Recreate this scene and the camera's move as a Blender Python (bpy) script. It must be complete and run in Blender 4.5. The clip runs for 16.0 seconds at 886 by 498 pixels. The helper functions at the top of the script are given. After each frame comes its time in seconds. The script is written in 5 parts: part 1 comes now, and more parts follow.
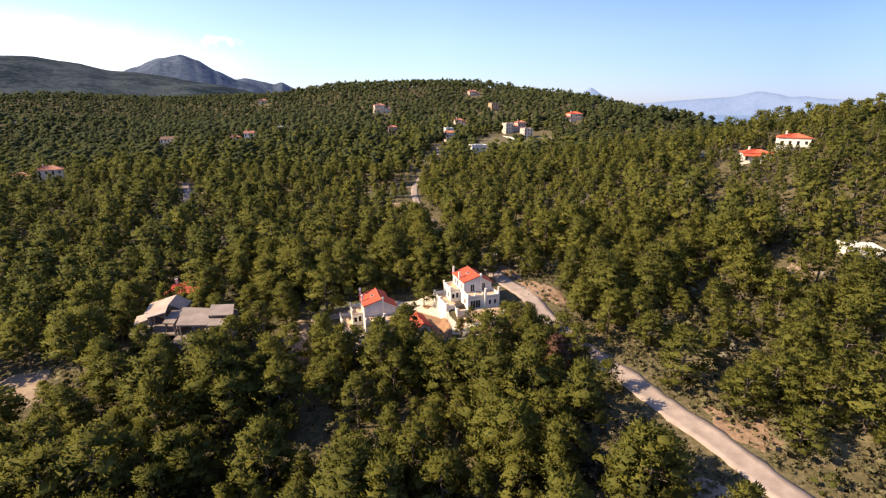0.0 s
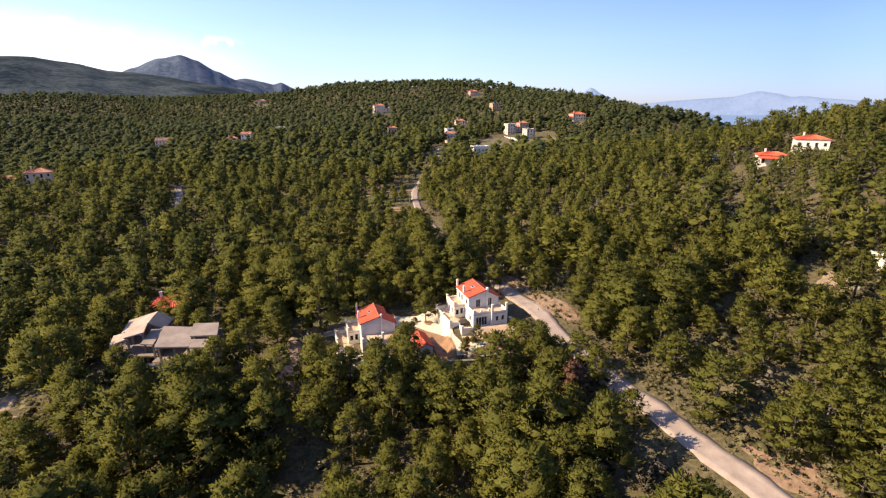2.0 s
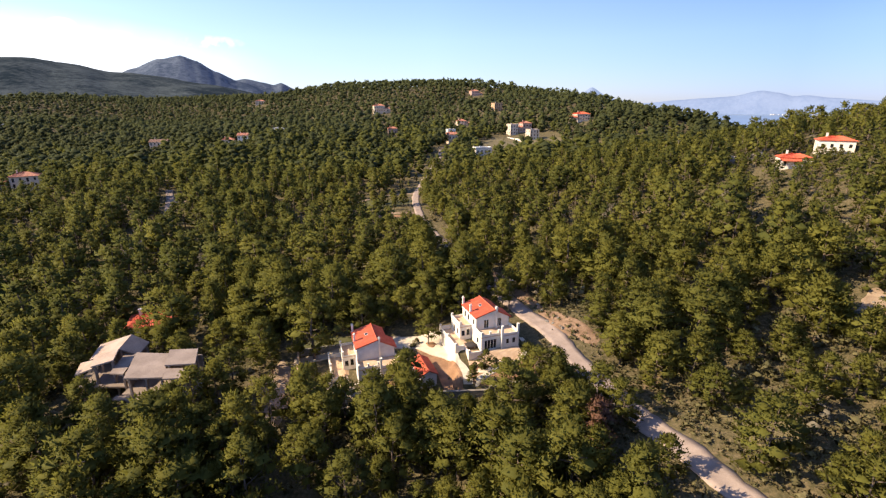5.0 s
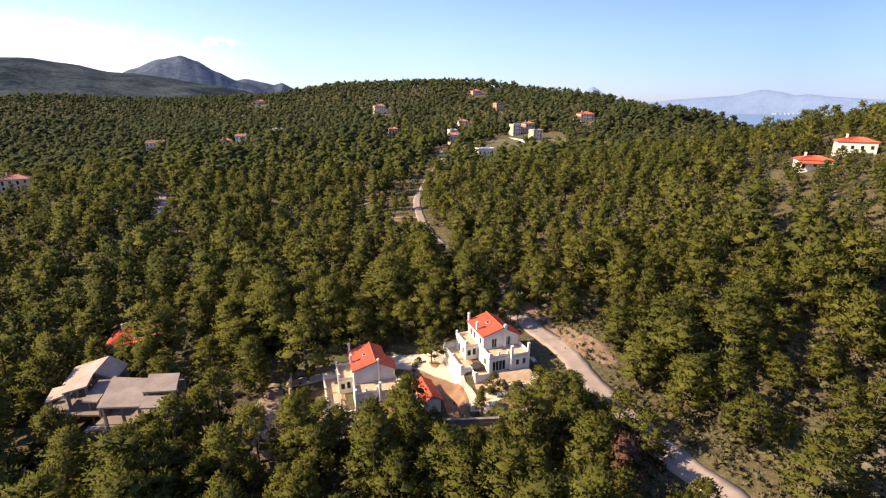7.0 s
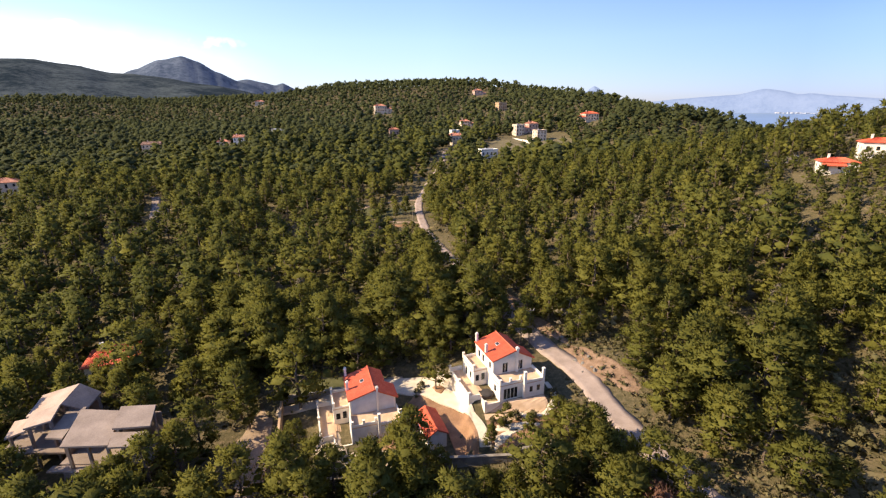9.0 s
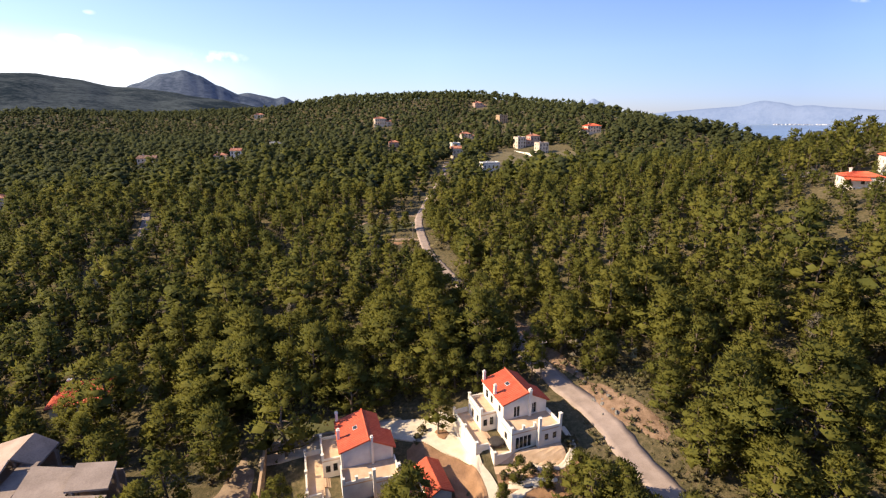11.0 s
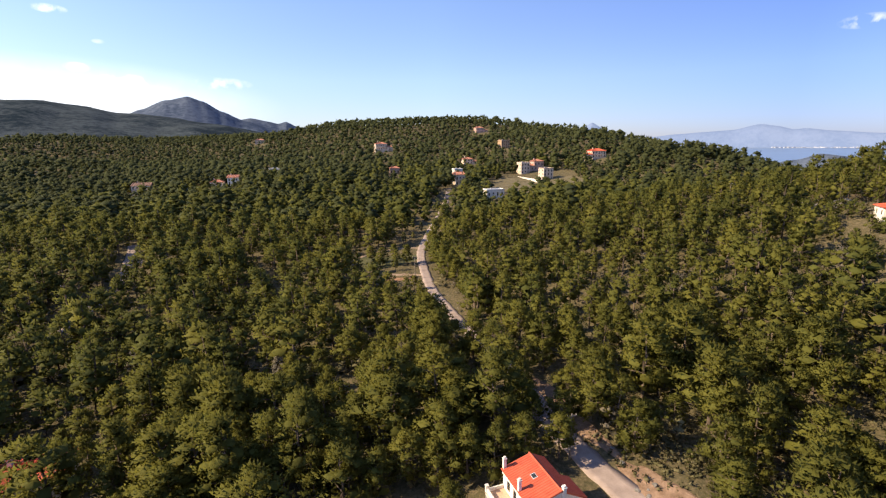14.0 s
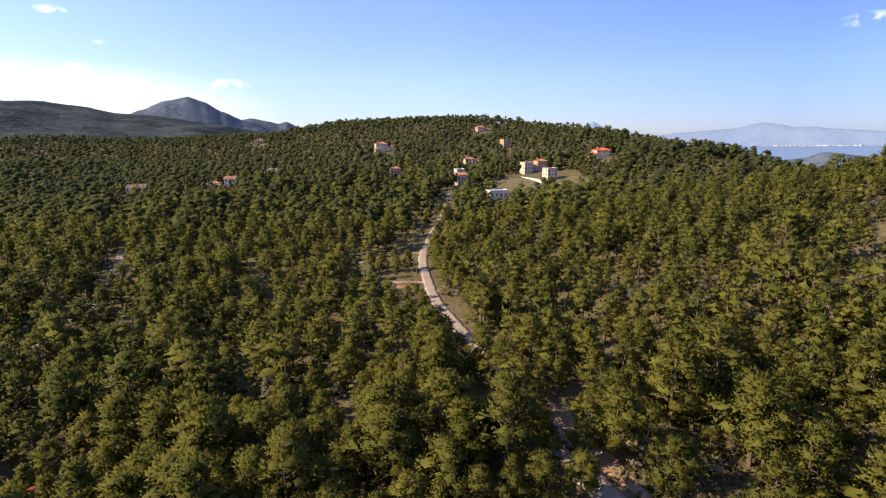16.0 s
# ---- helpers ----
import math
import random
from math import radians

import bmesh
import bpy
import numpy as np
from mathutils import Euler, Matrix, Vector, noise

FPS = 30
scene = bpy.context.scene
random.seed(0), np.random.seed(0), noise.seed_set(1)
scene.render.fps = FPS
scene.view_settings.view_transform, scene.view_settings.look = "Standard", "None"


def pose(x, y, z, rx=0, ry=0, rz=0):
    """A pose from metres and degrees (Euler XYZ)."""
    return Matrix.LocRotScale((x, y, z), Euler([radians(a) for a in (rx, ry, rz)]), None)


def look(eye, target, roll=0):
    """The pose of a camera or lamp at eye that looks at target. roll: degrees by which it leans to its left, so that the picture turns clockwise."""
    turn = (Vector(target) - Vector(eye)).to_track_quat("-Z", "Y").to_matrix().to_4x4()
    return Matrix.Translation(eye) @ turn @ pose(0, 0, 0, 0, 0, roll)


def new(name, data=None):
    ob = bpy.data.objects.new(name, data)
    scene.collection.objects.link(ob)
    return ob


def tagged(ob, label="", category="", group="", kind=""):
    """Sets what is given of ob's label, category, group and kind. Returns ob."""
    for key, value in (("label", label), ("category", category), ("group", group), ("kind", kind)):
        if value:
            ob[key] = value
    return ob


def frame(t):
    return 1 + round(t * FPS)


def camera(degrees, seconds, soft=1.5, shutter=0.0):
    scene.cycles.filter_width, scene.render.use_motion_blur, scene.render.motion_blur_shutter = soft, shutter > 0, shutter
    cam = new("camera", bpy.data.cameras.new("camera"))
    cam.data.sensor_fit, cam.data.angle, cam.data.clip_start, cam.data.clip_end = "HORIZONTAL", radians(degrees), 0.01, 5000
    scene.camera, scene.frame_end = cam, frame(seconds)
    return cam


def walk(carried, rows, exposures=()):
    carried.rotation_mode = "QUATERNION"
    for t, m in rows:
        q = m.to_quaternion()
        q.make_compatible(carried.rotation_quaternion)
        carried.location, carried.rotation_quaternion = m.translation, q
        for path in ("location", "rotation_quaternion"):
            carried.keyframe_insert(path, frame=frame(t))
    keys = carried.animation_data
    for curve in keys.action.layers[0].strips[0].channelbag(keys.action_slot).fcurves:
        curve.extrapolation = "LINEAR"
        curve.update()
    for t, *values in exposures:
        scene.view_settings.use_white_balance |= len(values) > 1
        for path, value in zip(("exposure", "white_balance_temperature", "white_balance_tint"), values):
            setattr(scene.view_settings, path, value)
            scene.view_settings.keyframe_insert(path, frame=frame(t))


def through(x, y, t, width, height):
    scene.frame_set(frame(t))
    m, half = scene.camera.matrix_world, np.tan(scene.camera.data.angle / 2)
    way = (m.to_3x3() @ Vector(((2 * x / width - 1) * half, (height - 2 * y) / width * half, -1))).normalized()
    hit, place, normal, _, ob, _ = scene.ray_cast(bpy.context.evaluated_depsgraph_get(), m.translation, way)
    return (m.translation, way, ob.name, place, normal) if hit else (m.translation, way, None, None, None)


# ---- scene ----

cam = camera(87.7, 16.0, 1.25)
METRES, EYE, TILT, LEAN, TURN = 67.2, 48.0, 4.28, -3.75, 0.0
ROWS = [
    (0.0, 0.0, 0.0, 0.0, -1.41, -21.75, 3.54),
    (0.5, 0.0001, 0.0348, -0.0007, -1.4, -21.76, 3.55),
    (1.0, -0.0007, 0.0694, -0.0012, -1.47, -21.75, 3.56),
    (1.5, -0.0039, 0.1022, -0.0034, -1.44, -21.73, 3.57),
    (2.0, -0.0078, 0.1324, -0.0084, -1.42, -21.73, 3.59),
    (2.5, -0.013, 0.1609, -0.014, -1.43, -21.73, 3.6),
    (3.0, -0.0148, 0.1876, -0.0172, -1.42, -21.71, 3.65),
    (3.5, -0.0151, 0.2127, -0.018, -1.42, -21.72, 3.68),
    (4.0, -0.0157, 0.2373, -0.0187, -1.41, -21.71, 3.69),
    (6.5, -0.0204, 0.3717, -0.0222, -1.34, -21.75, 3.79),
    (7.0, -0.0236, 0.4033, -0.0244, -1.31, -21.75, 3.81),
    (7.5, -0.027, 0.4358, -0.0251, -1.31, -21.77, 3.83),
    (8.0, -0.0295, 0.4681, -0.0295, -1.28, -21.77, 3.88),
    (8.5, -0.0313, 0.4993, -0.0306, -1.25, -21.76, 3.91),
    (9.0, -0.032, 0.5309, -0.0333, -1.2, -21.75, 3.96),
    (9.4, -0.0328, 0.557, -0.0345, -1.2, -21.74, 3.99),
    (10.0, -0.0343, 0.5965, -0.0375, -1.21, -21.6, 4.04),
    (11.3, -0.0375, 0.682, -0.0428, -1.23, -19.72, 4.13),
    (11.5, -0.0379, 0.6955, -0.0431, -1.23, -19.33, 4.15),
    (11.7, -0.0383, 0.7088, -0.0415, -1.25, -19.05, 4.17),
    (11.8, -0.0385, 0.7155, -0.0405, -1.26, -18.7, 4.18),
    (11.9, -0.0387, 0.7222, -0.0394, -1.27, -17.95, 4.18),
    (12.0, -0.0389, 0.7289, -0.0383, -1.27, -17.57, 4.19),
    (12.5, -0.0414, 0.7633, -0.0371, -1.27, -17.53, 4.21),
    (13.0, -0.0445, 0.797, -0.0366, -1.25, -17.53, 4.22),
    (13.5, -0.0484, 0.8304, -0.0367, -1.24, -17.5, 4.28),
    (14.0, -0.0516, 0.8628, -0.0365, -1.21, -17.52, 4.31),
    (14.5, -0.0531, 0.8948, -0.0378, -1.18, -17.53, 4.36),
    (15.0, -0.0555, 0.928, -0.0389, -1.18, -17.55, 4.41),
    (15.5, -0.0576, 0.9612, -0.0413, -1.15, -17.57, 4.47),
    (16.0, -0.0598, 0.9945, -0.0429, -1.14, -17.58, 4.5),
]
walk(cam, [(t, pose(0, 0, EYE, TILT, LEAN, TURN) @ pose(METRES * x, METRES * y, METRES * z, 90 + pitch, roll, yaw)) for t, x, y, z, yaw, pitch, roll in ROWS],
     [(0.0, 1.33), (9.4, 1.33), (12.0, 1.14), (16.0, 1.16)])

# ---- world, sun, exposure ----
SUN_WAY = Vector((-0.81, -0.09, 0.57)).normalized()
sun_elev = math.asin(SUN_WAY.z)
world = bpy.data.worlds.new("sky")
scene.world = world
world.use_nodes = True
wn, wl = world.node_tree.nodes, world.node_tree.links
sky = wn.new("ShaderNodeTexSky")
sky.sky_type = "NISHITA"
sky.sun_disc = False
sky.sun_elevation = sun_elev
sky.sun_rotation = math.atan2(SUN_WAY.x, SUN_WAY.y)
sky.altitude = 300
sky.dust_density = 0.2
sky.ozone_density = 2.0
sky_dir = wn.new("ShaderNodeTexCoord").outputs["Generated"]


def sky_math(op, a, b=0.0, vector=False):
    nd = wn.new("ShaderNodeVectorMath" if vector else "ShaderNodeMath")
    nd.operation = op
    for sock, v in zip(nd.inputs, (a, b)):
        if hasattr(v, "links"):
            wl.new(v, sock)
        else:
            sock.default_value = v
    return nd.outputs["Value"]


def cloud(way, wide, tall):
    """How much a small cloud covers of the sky in this direction."""
    way = Vector(way).normalized()
    side = way.cross(Vector((0, 0, 1))).normalized()
    a = sky_math("DOT_PRODUCT", sky_dir, side, True)
    b = sky_math("SUBTRACT", sky_math("DOT_PRODUCT", sky_dir, Vector((0, 0, 1)), True), way.z)
    q = sky_math("ADD", sky_math("POWER", sky_math("ABSOLUTE", sky_math("DIVIDE", a, wide)), 2.0), sky_math("POWER", sky_math("ABSOLUTE", sky_math("DIVIDE", b, tall)), 2.0))
    ahead = sky_math("GREATER_THAN", sky_math("DOT_PRODUCT", sky_dir, way, True), 0.5)
    return sky_math("MULTIPLY", sky_math("MAXIMUM", sky_math("SUBTRACT", 1.0, q), 0.0), ahead)


CLOUDS = [((-0.396, 0.912, 0.108), 0.055, 0.012, 0.75), ((-0.528, 0.842, 0.105), 0.05, 0.013, 0.9), ((-0.581, 0.805, 0.124), 0.02, 0.008, 0.9),
          ((-0.59, 0.781, 0.205), 0.024, 0.007, 1.4), ((0.648, 0.742, 0.169), 0.035, 0.011, 1.1), ((-0.549, 0.819, 0.165), 0.010, 0.004, 0.4)]
puffs = wn.new("ShaderNodeTexNoise")
puffs.inputs["Scale"].default_value = 34.0
puffs.inputs["Detail"].default_value = 6.0
wl.new(sky_dir, puffs.inputs["Vector"])
cover = 0.0
for way, wide, tall, much in CLOUDS:
    cover = sky_math("ADD", sky_math("MULTIPLY", cloud(way, wide, tall), much), cover)
lumpy = sky_math("MULTIPLY", cover, sky_math("SUBTRACT", sky_math("MULTIPLY", puffs.outputs["Fac"], 5.0), 2.1))
# a smooth bright bank low in the sky, towards the sun
bank = sky_math("MULTIPLY", cloud((-0.64, 0.76, 0.06), 0.4, 0.085), sky_math("ADD", sky_math("MULTIPLY", puffs.outputs["Fac"], 0.5), 0.55))
bank = sky_math("POWER", bank, 1.5)
lumpy = sky_math("ADD", sky_math("MAXIMUM", lumpy, 0.0), bank)
clear_tint = wn.new("ShaderNodeMix")
clear_tint.data_type, clear_tint.blend_type = "RGBA", "MULTIPLY"
clear_tint.inputs[0].default_value = 1.0
wl.new(sky.outputs[0], clear_tint.inputs[6])
split = wn.new("ShaderNodeSeparateXYZ")
wl.new(sky_dir, split.inputs[0])
tint = wn.new("ShaderNodeValToRGB")
tint.color_ramp.elements.new(0.12)
for e, (pos, col) in zip(tint.color_ramp.elements, ((0.0, (0.55, 0.585, 0.86, 1)), (0.12, (0.83, 0.81, 1.04, 1)), (0.3, (0.93, 0.91, 1.14, 1)))):
    e.position, e.color = pos, col
wl.new(split.outputs["Z"], tint.inputs[0])
side_tint = wn.new("ShaderNodeValToRGB")
side_tint.color_ramp.elements.new(0.5)
side_tint.color_ramp.elements.new(0.64)
for e, (pos, col) in zip(side_tint.color_ramp.elements, ((0.1, (1.2, 1.13, 1.04, 1)), (0.5, (1.08, 1.08, 1.03, 1)), (0.64, (0.88, 0.9, 0.95, 1)), (0.8, (0.59, 0.65, 0.8, 1)))):
    e.position, e.color = pos, col
wl.new(sky_math("ADD", sky_math("MULTIPLY", split.outputs["X"], 0.5), 0.5), side_tint.inputs[0])
both_tints = wn.new("ShaderNodeMix")
both_tints.data_type, both_tints.blend_type = "RGBA", "MULTIPLY"
both_tints.inputs[0].default_value = 1.0
wl.new(tint.outputs[0], both_tints.inputs[6])
wl.new(side_tint.outputs[0], both_tints.inputs[7])
wl.new(both_tints.outputs[2], clear_tint.inputs[7])
with_clouds = wn.new("ShaderNodeMix")
with_clouds.data_type = "RGBA"
lim = wn.new("ShaderNodeClamp")
wl.new(lumpy, lim.inputs[0])
wl.new(lim.outputs[0], with_clouds.inputs[0])
wl.new(clear_tint.outputs[2], with_clouds.inputs[6])
with_clouds.inputs[7].default_value = (7.6, 7.5, 7.6, 1)
wl.new(with_clouds.outputs[2], wn["Background"].inputs[0])
wn["Background"].inputs[1].default_value = 0.09
sun = new("sun", bpy.data.lights.new("sun", "SUN"))
sun.data.energy = 3.9
sun.data.angle = radians(0.53)
sun.data.color = (1.0, 0.82, 0.58)
sun.matrix_world = look((0, 0, 300), Vector((0, 0, 300)) - SUN_WAY)

# ---- materials ----


class Nodes:
    def __init__(self, name):
        self.m = bpy.data.materials.new(name)
        self.m.use_nodes = True
        self.n, self.l = self.m.node_tree.nodes, self.m.node_tree.links
        self.b = self.n["Principled BSDF"]

    def add(self, kind, **vals):
        nd = self.n.new(kind)
        for k, v in vals.items():
            nd.inputs[k.replace("_", " ")].default_value = v
        return nd

    def coord(self, which="Object"):
        return self.n.new("ShaderNodeTexCoord").outputs[which]

    def noise(self, scale, detail=4.0, rough=0.55, vec=None):
        nd = self.add("ShaderNodeTexNoise", Scale=scale, Detail=detail, Roughness=rough)
        self.l.new(vec or self.pos(), nd.inputs["Vector"])
        return nd.outputs["Fac"]

    def pos(self):
        return self.n.new("ShaderNodeNewGeometry").outputs["Position"]

    def ramp(self, fac, *stops):
        nd = self.n.new("ShaderNodeValToRGB")
        el = nd.color_ramp.elements
        while len(el) < len(stops):
            el.new(0.5)
        for e, (p, c) in zip(el, stops):
            e.position, e.color = p, (*c, 1)
        self.l.new(fac, nd.inputs[0])
        return nd.outputs[0]

    def mix(self, fac, a, b, mode="MIX"):
        nd = self.n.new("ShaderNodeMix")
        nd.data_type, nd.blend_type = "RGBA", mode
        for sock, v in ((nd.inputs[0], fac), (nd.inputs[6], a), (nd.inputs[7], b)):
            if hasattr(v, "links"):
                self.l.new(v, sock)
            else:
                sock.default_value = v if isinstance(v, float) else (*v, 1)
        return nd.outputs[2]

    def math(self, op, a, b=0.0):
        nd = self.n.new("ShaderNodeMath")
        nd.operation = op
        for sock, v in zip(nd.inputs, (a, b)):
            if hasattr(v, "links"):
                self.l.new(v, sock)
            else:
                sock.default_value = v
        return nd.outputs[0]

    def done(self, color, rough=0.8, bump=None, strength=0.4, dist=0.05, metal=0.0, spec=0.3):
        if hasattr(color, "links"):
            self.l.new(color, self.b.inputs["Base Color"])
        else:
            self.b.inputs["Base Color"].default_value = (*color, 1)
        self.b.inputs["Roughness"].default_value = rough
        self.b.inputs["Metallic"].default_value = metal
        self.b.inputs["Specular IOR Level"].default_value = spec
        if bump is not None:
            nd = self.add("ShaderNodeBump", Strength=strength, Distance=dist)
            self.l.new(bump, nd.inputs["Height"])
            self.l.new(nd.outputs[0], self.b.inputs["Normal"])
        return self.m


def speckled(name, dark, light, scale=2.0, fine=18.0, rough=0.85, bump=0.3, dist=0.03, spec=0.25):
    """A surface that varies at two scales between two colours."""
    k = Nodes(name)
    big, small = k.noise(scale, 3), k.noise(fine, 5, 0.65)
    f = k.math("ADD", k.math("MULTIPLY", big, 0.6), k.math("MULTIPLY", small, 0.4))
    return k.done(k.ramp(f, (0.35, dark), (0.65, light)), rough, small, bump, dist, spec=spec)


def foliage(name, low, mid, high, through=0.25):
    k = Nodes(name)
    tone = k.n.new("ShaderNodeAttribute")
    tone.attribute_name = "tone"
    rnd = k.n.new("ShaderNodeObjectInfo").outputs["Random"]
    t = k.math("FRACT", k.math("ADD", tone.outputs["Fac"], rnd))
    n1, n2 = k.noise(0.5, 2), k.noise(5.0, 4, 0.7)
    spray = k.n.new("ShaderNodeNewGeometry").outputs["Random Per Island"]
    f = k.math("ADD", k.math("ADD", k.math("MULTIPLY", t, 0.3), k.math("MULTIPLY", n1, 0.2)), k.math("ADD", k.math("MULTIPLY", n2, 0.2), k.math("MULTIPLY", spray, 0.24)))
    col = k.ramp(f, (0.22, low), (0.5, mid), (0.8, high))
    k.done(col, 0.75, n2, 0.35, 0.12, spec=0.15)
    tr = k.n.new("ShaderNodeBsdfTranslucent")
    k.l.new(col, tr.inputs[0])
    mx = k.n.new("ShaderNodeMixShader")
    mx.inputs[0].default_value = through
    k.l.new(k.b.outputs[0], mx.inputs[1])
    k.l.new(tr.outputs[0], mx.inputs[2])
    k.l.new(mx.outputs[0], k.n["Material Output"].inputs["Surface"])
    return k.m


M_PINE = foliage("pine needles", (0.122, 0.122, 0.027), (0.173, 0.167, 0.033), (0.234, 0.213, 0.042), 0.52)
# aerial haze painted into the far pines: greyer, bluer, with less contrast
M_PINE_HAZED = foliage("haze-greyed pine needles", (0.078, 0.09, 0.035), (0.1, 0.111, 0.04), (0.132, 0.139, 0.05), 0.55)
M_PINE_DARK = foliage("dark green pine needles", (0.093, 0.1, 0.024), (0.136, 0.14, 0.03), (0.188, 0.182, 0.04), 0.52)
M_SHRUB = foliage("shrub leaves", (0.09, 0.084, 0.035), (0.155, 0.135, 0.06), (0.23, 0.19, 0.1))
M_DEAD = foliage("dead needles", (0.13, 0.066, 0.04), (0.2, 0.105, 0.066), (0.28, 0.15, 0.095), 0.35)
M_TWIG = foliage("bare twigs", (0.09, 0.075, 0.052), (0.14, 0.12, 0.085), (0.19, 0.16, 0.115), 0.05)
M_BARK = speckled("pine bark", (0.07, 0.05, 0.035), (0.2, 0.15, 0.11), 3, 25)


def ground_material():
    k = Nodes("forest floor")
    big, mid, fine = k.noise(0.035, 4), k.noise(0.35, 5, 0.6), k.noise(4.0, 6, 0.7)
    patchy = k.noise(1.3, 5, 0.7)
    scrub = k.ramp(patchy, (0.35, (0.07, 0.062, 0.03)), (0.53, (0.125, 0.1, 0.052)), (0.7, (0.2, 0.15, 0.088)))
    soil = k.ramp(fine, (0.3, (0.16, 0.095, 0.055)), (0.7, (0.32, 0.21, 0.13)))
    f = k.math("ADD", k.math("MULTIPLY", big, 0.4), k.math("MULTIPLY", k.math("ADD", mid, patchy), 0.3))
    where = k.ramp(f, (0.57, (0, 0, 0)), (0.66, (1, 1, 1)))
    return k.done(k.mix(where, scrub, soil), 0.95, fine, 0.8, 0.2, spec=0.1)


M_GROUND = ground_material()
M_ROAD = speckled("pale dusty asphalt", (0.25, 0.19, 0.155), (0.385, 0.3, 0.25), 0.5, 6, 0.9, 0.25)
M_SOIL = speckled("bare red earth", (0.2, 0.108, 0.058), (0.37, 0.215, 0.118), 0.5, 5, 0.95, 0.6, 0.08)
M_BANK = speckled("crumbling reddish roadside earth", (0.15, 0.09, 0.052), (0.32, 0.21, 0.135), 0.7, 4, 0.95, 0.9, 0.15)
M_PALE_SOIL = speckled("pale dry earth", (0.22, 0.15, 0.095), (0.38, 0.28, 0.19), 0.5, 5, 0.95, 0.6, 0.08)
M_GRASS = speckled("dry grass", (0.1, 0.084, 0.04), (0.19, 0.15, 0.078), 0.3, 5, 0.95, 0.6, 0.1)
M_LAWN = speckled("short green grass", (0.068, 0.07, 0.026), (0.115, 0.108, 0.045), 0.4, 6, 0.95, 0.5, 0.08)
M_PAVING = speckled("cream concrete paving", (0.56, 0.46, 0.33), (0.72, 0.62, 0.48), 0.7, 8, 0.85, 0.2)
M_TERRACE = speckled("sandy terracotta terrace tiles", (0.5, 0.33, 0.2), (0.66, 0.47, 0.31), 0.9, 9, 0.8, 0.2)
M_WHITE = speckled("white render", (0.69, 0.615, 0.5), (0.82, 0.755, 0.64), 0.8, 14, 0.85, 0.12, 0.01)
M_GREY_RENDER = speckled("unpainted grey render", (0.5, 0.48, 0.46), (0.64, 0.62, 0.59), 0.7, 10, 0.9, 0.15, 0.01)
M_CREAM = speckled("cream render", (0.54, 0.43, 0.32), (0.67, 0.55, 0.42), 0.8, 12, 0.85, 0.12, 0.01)
M_PINK = speckled("pink render", (0.44, 0.3, 0.23), (0.56, 0.4, 0.32), 0.8, 12, 0.85, 0.12, 0.01)
M_CONCRETE = speckled("weathered bare concrete", (0.19, 0.145, 0.116), (0.33, 0.26, 0.212), 0.35, 5, 0.92, 0.3, 0.03)
# beige-pink concrete, painted lighter for slabs that tilt to the sun
M_SCREED_SUNLIT = speckled("sun-lightened pinkish cement screed", (0.32, 0.235, 0.18), (0.47, 0.36, 0.285), 0.4, 5, 0.92, 0.3, 0.03)
M_RUBBLE = speckled("grey-brown rubble stone", (0.16, 0.135, 0.11), (0.32, 0.28, 0.23), 0.8, 6, 0.92, 0.5, 0.06)
M_YARD = speckled("pale trodden rubble yard", (0.34, 0.265, 0.19), (0.54, 0.445, 0.33), 0.6, 5, 0.92, 0.4, 0.05)
M_OCHRE = speckled("ochre render", (0.4, 0.26, 0.15), (0.54, 0.37, 0.23), 0.8, 10, 0.88, 0.2, 0.02)
M_STONE = speckled("grey limestone", (0.13, 0.118, 0.1), (0.3, 0.27, 0.235), 0.6, 5, 0.9, 0.5, 0.06)
M_FRAME = speckled("brown painted frame", (0.08, 0.05, 0.035), (0.13, 0.09, 0.06), 2, 20, 0.6, 0.1, 0.01)
M_METAL = speckled("galvanised metal", (0.4, 0.4, 0.4), (0.55, 0.55, 0.55), 2, 20, 0.45, 0.1, 0.01)
M_POLE = speckled("weathered pole wood", (0.16, 0.12, 0.09), (0.28, 0.23, 0.18), 1, 12, 0.85, 0.3, 0.02)
M_DARK = speckled("dark dome surface", (0.03, 0.025, 0.022), (0.06, 0.05, 0.045), 1.5, 12, 0.8, 0.3, 0.03)


def tile_material(name, dark, light):
    k = Nodes(name)
    n1, n2 = k.noise(0.8, 3), k.noise(9, 4, 0.7)
    f = k.math("ADD", k.math("MULTIPLY", n1, 0.5), k.math("MULTIPLY", n2, 0.5))
    return k.done(k.ramp(f, (0.35, dark), (0.68, light)), 0.75, n2, 0.3, 0.03, spec=0.3)


M_TILE = tile_material("orange clay roof tiles", (0.46, 0.08, 0.038), (0.64, 0.142, 0.068))
M_TILE_OLD = tile_material("faded clay roof tiles", (0.34, 0.13, 0.08), (0.48, 0.22, 0.14))
M_TILE_BROWN = tile_material("brown clay roof tiles", (0.2, 0.11, 0.07), (0.32, 0.19, 0.13))


def glass_material():
    k = Nodes("window glass")
    k.done((0.04, 0.045, 0.05), 0.06, spec=0.6)
    clear = k.n.new("ShaderNodeBsdfTransparent")
    clear.inputs[0].default_value = (0.75, 0.8, 0.8, 1)
    mx = k.n.new("ShaderNodeMixShader")
    mx.inputs[0].default_value = 0.55
    k.l.new(k.b.outputs[0], mx.inputs[1])
    k.l.new(clear.outputs[0], mx.inputs[2])
    k.l.new(mx.outputs[0], k.n["Material Output"].inputs["Surface"])
    return k.m


M_GLASS = glass_material()


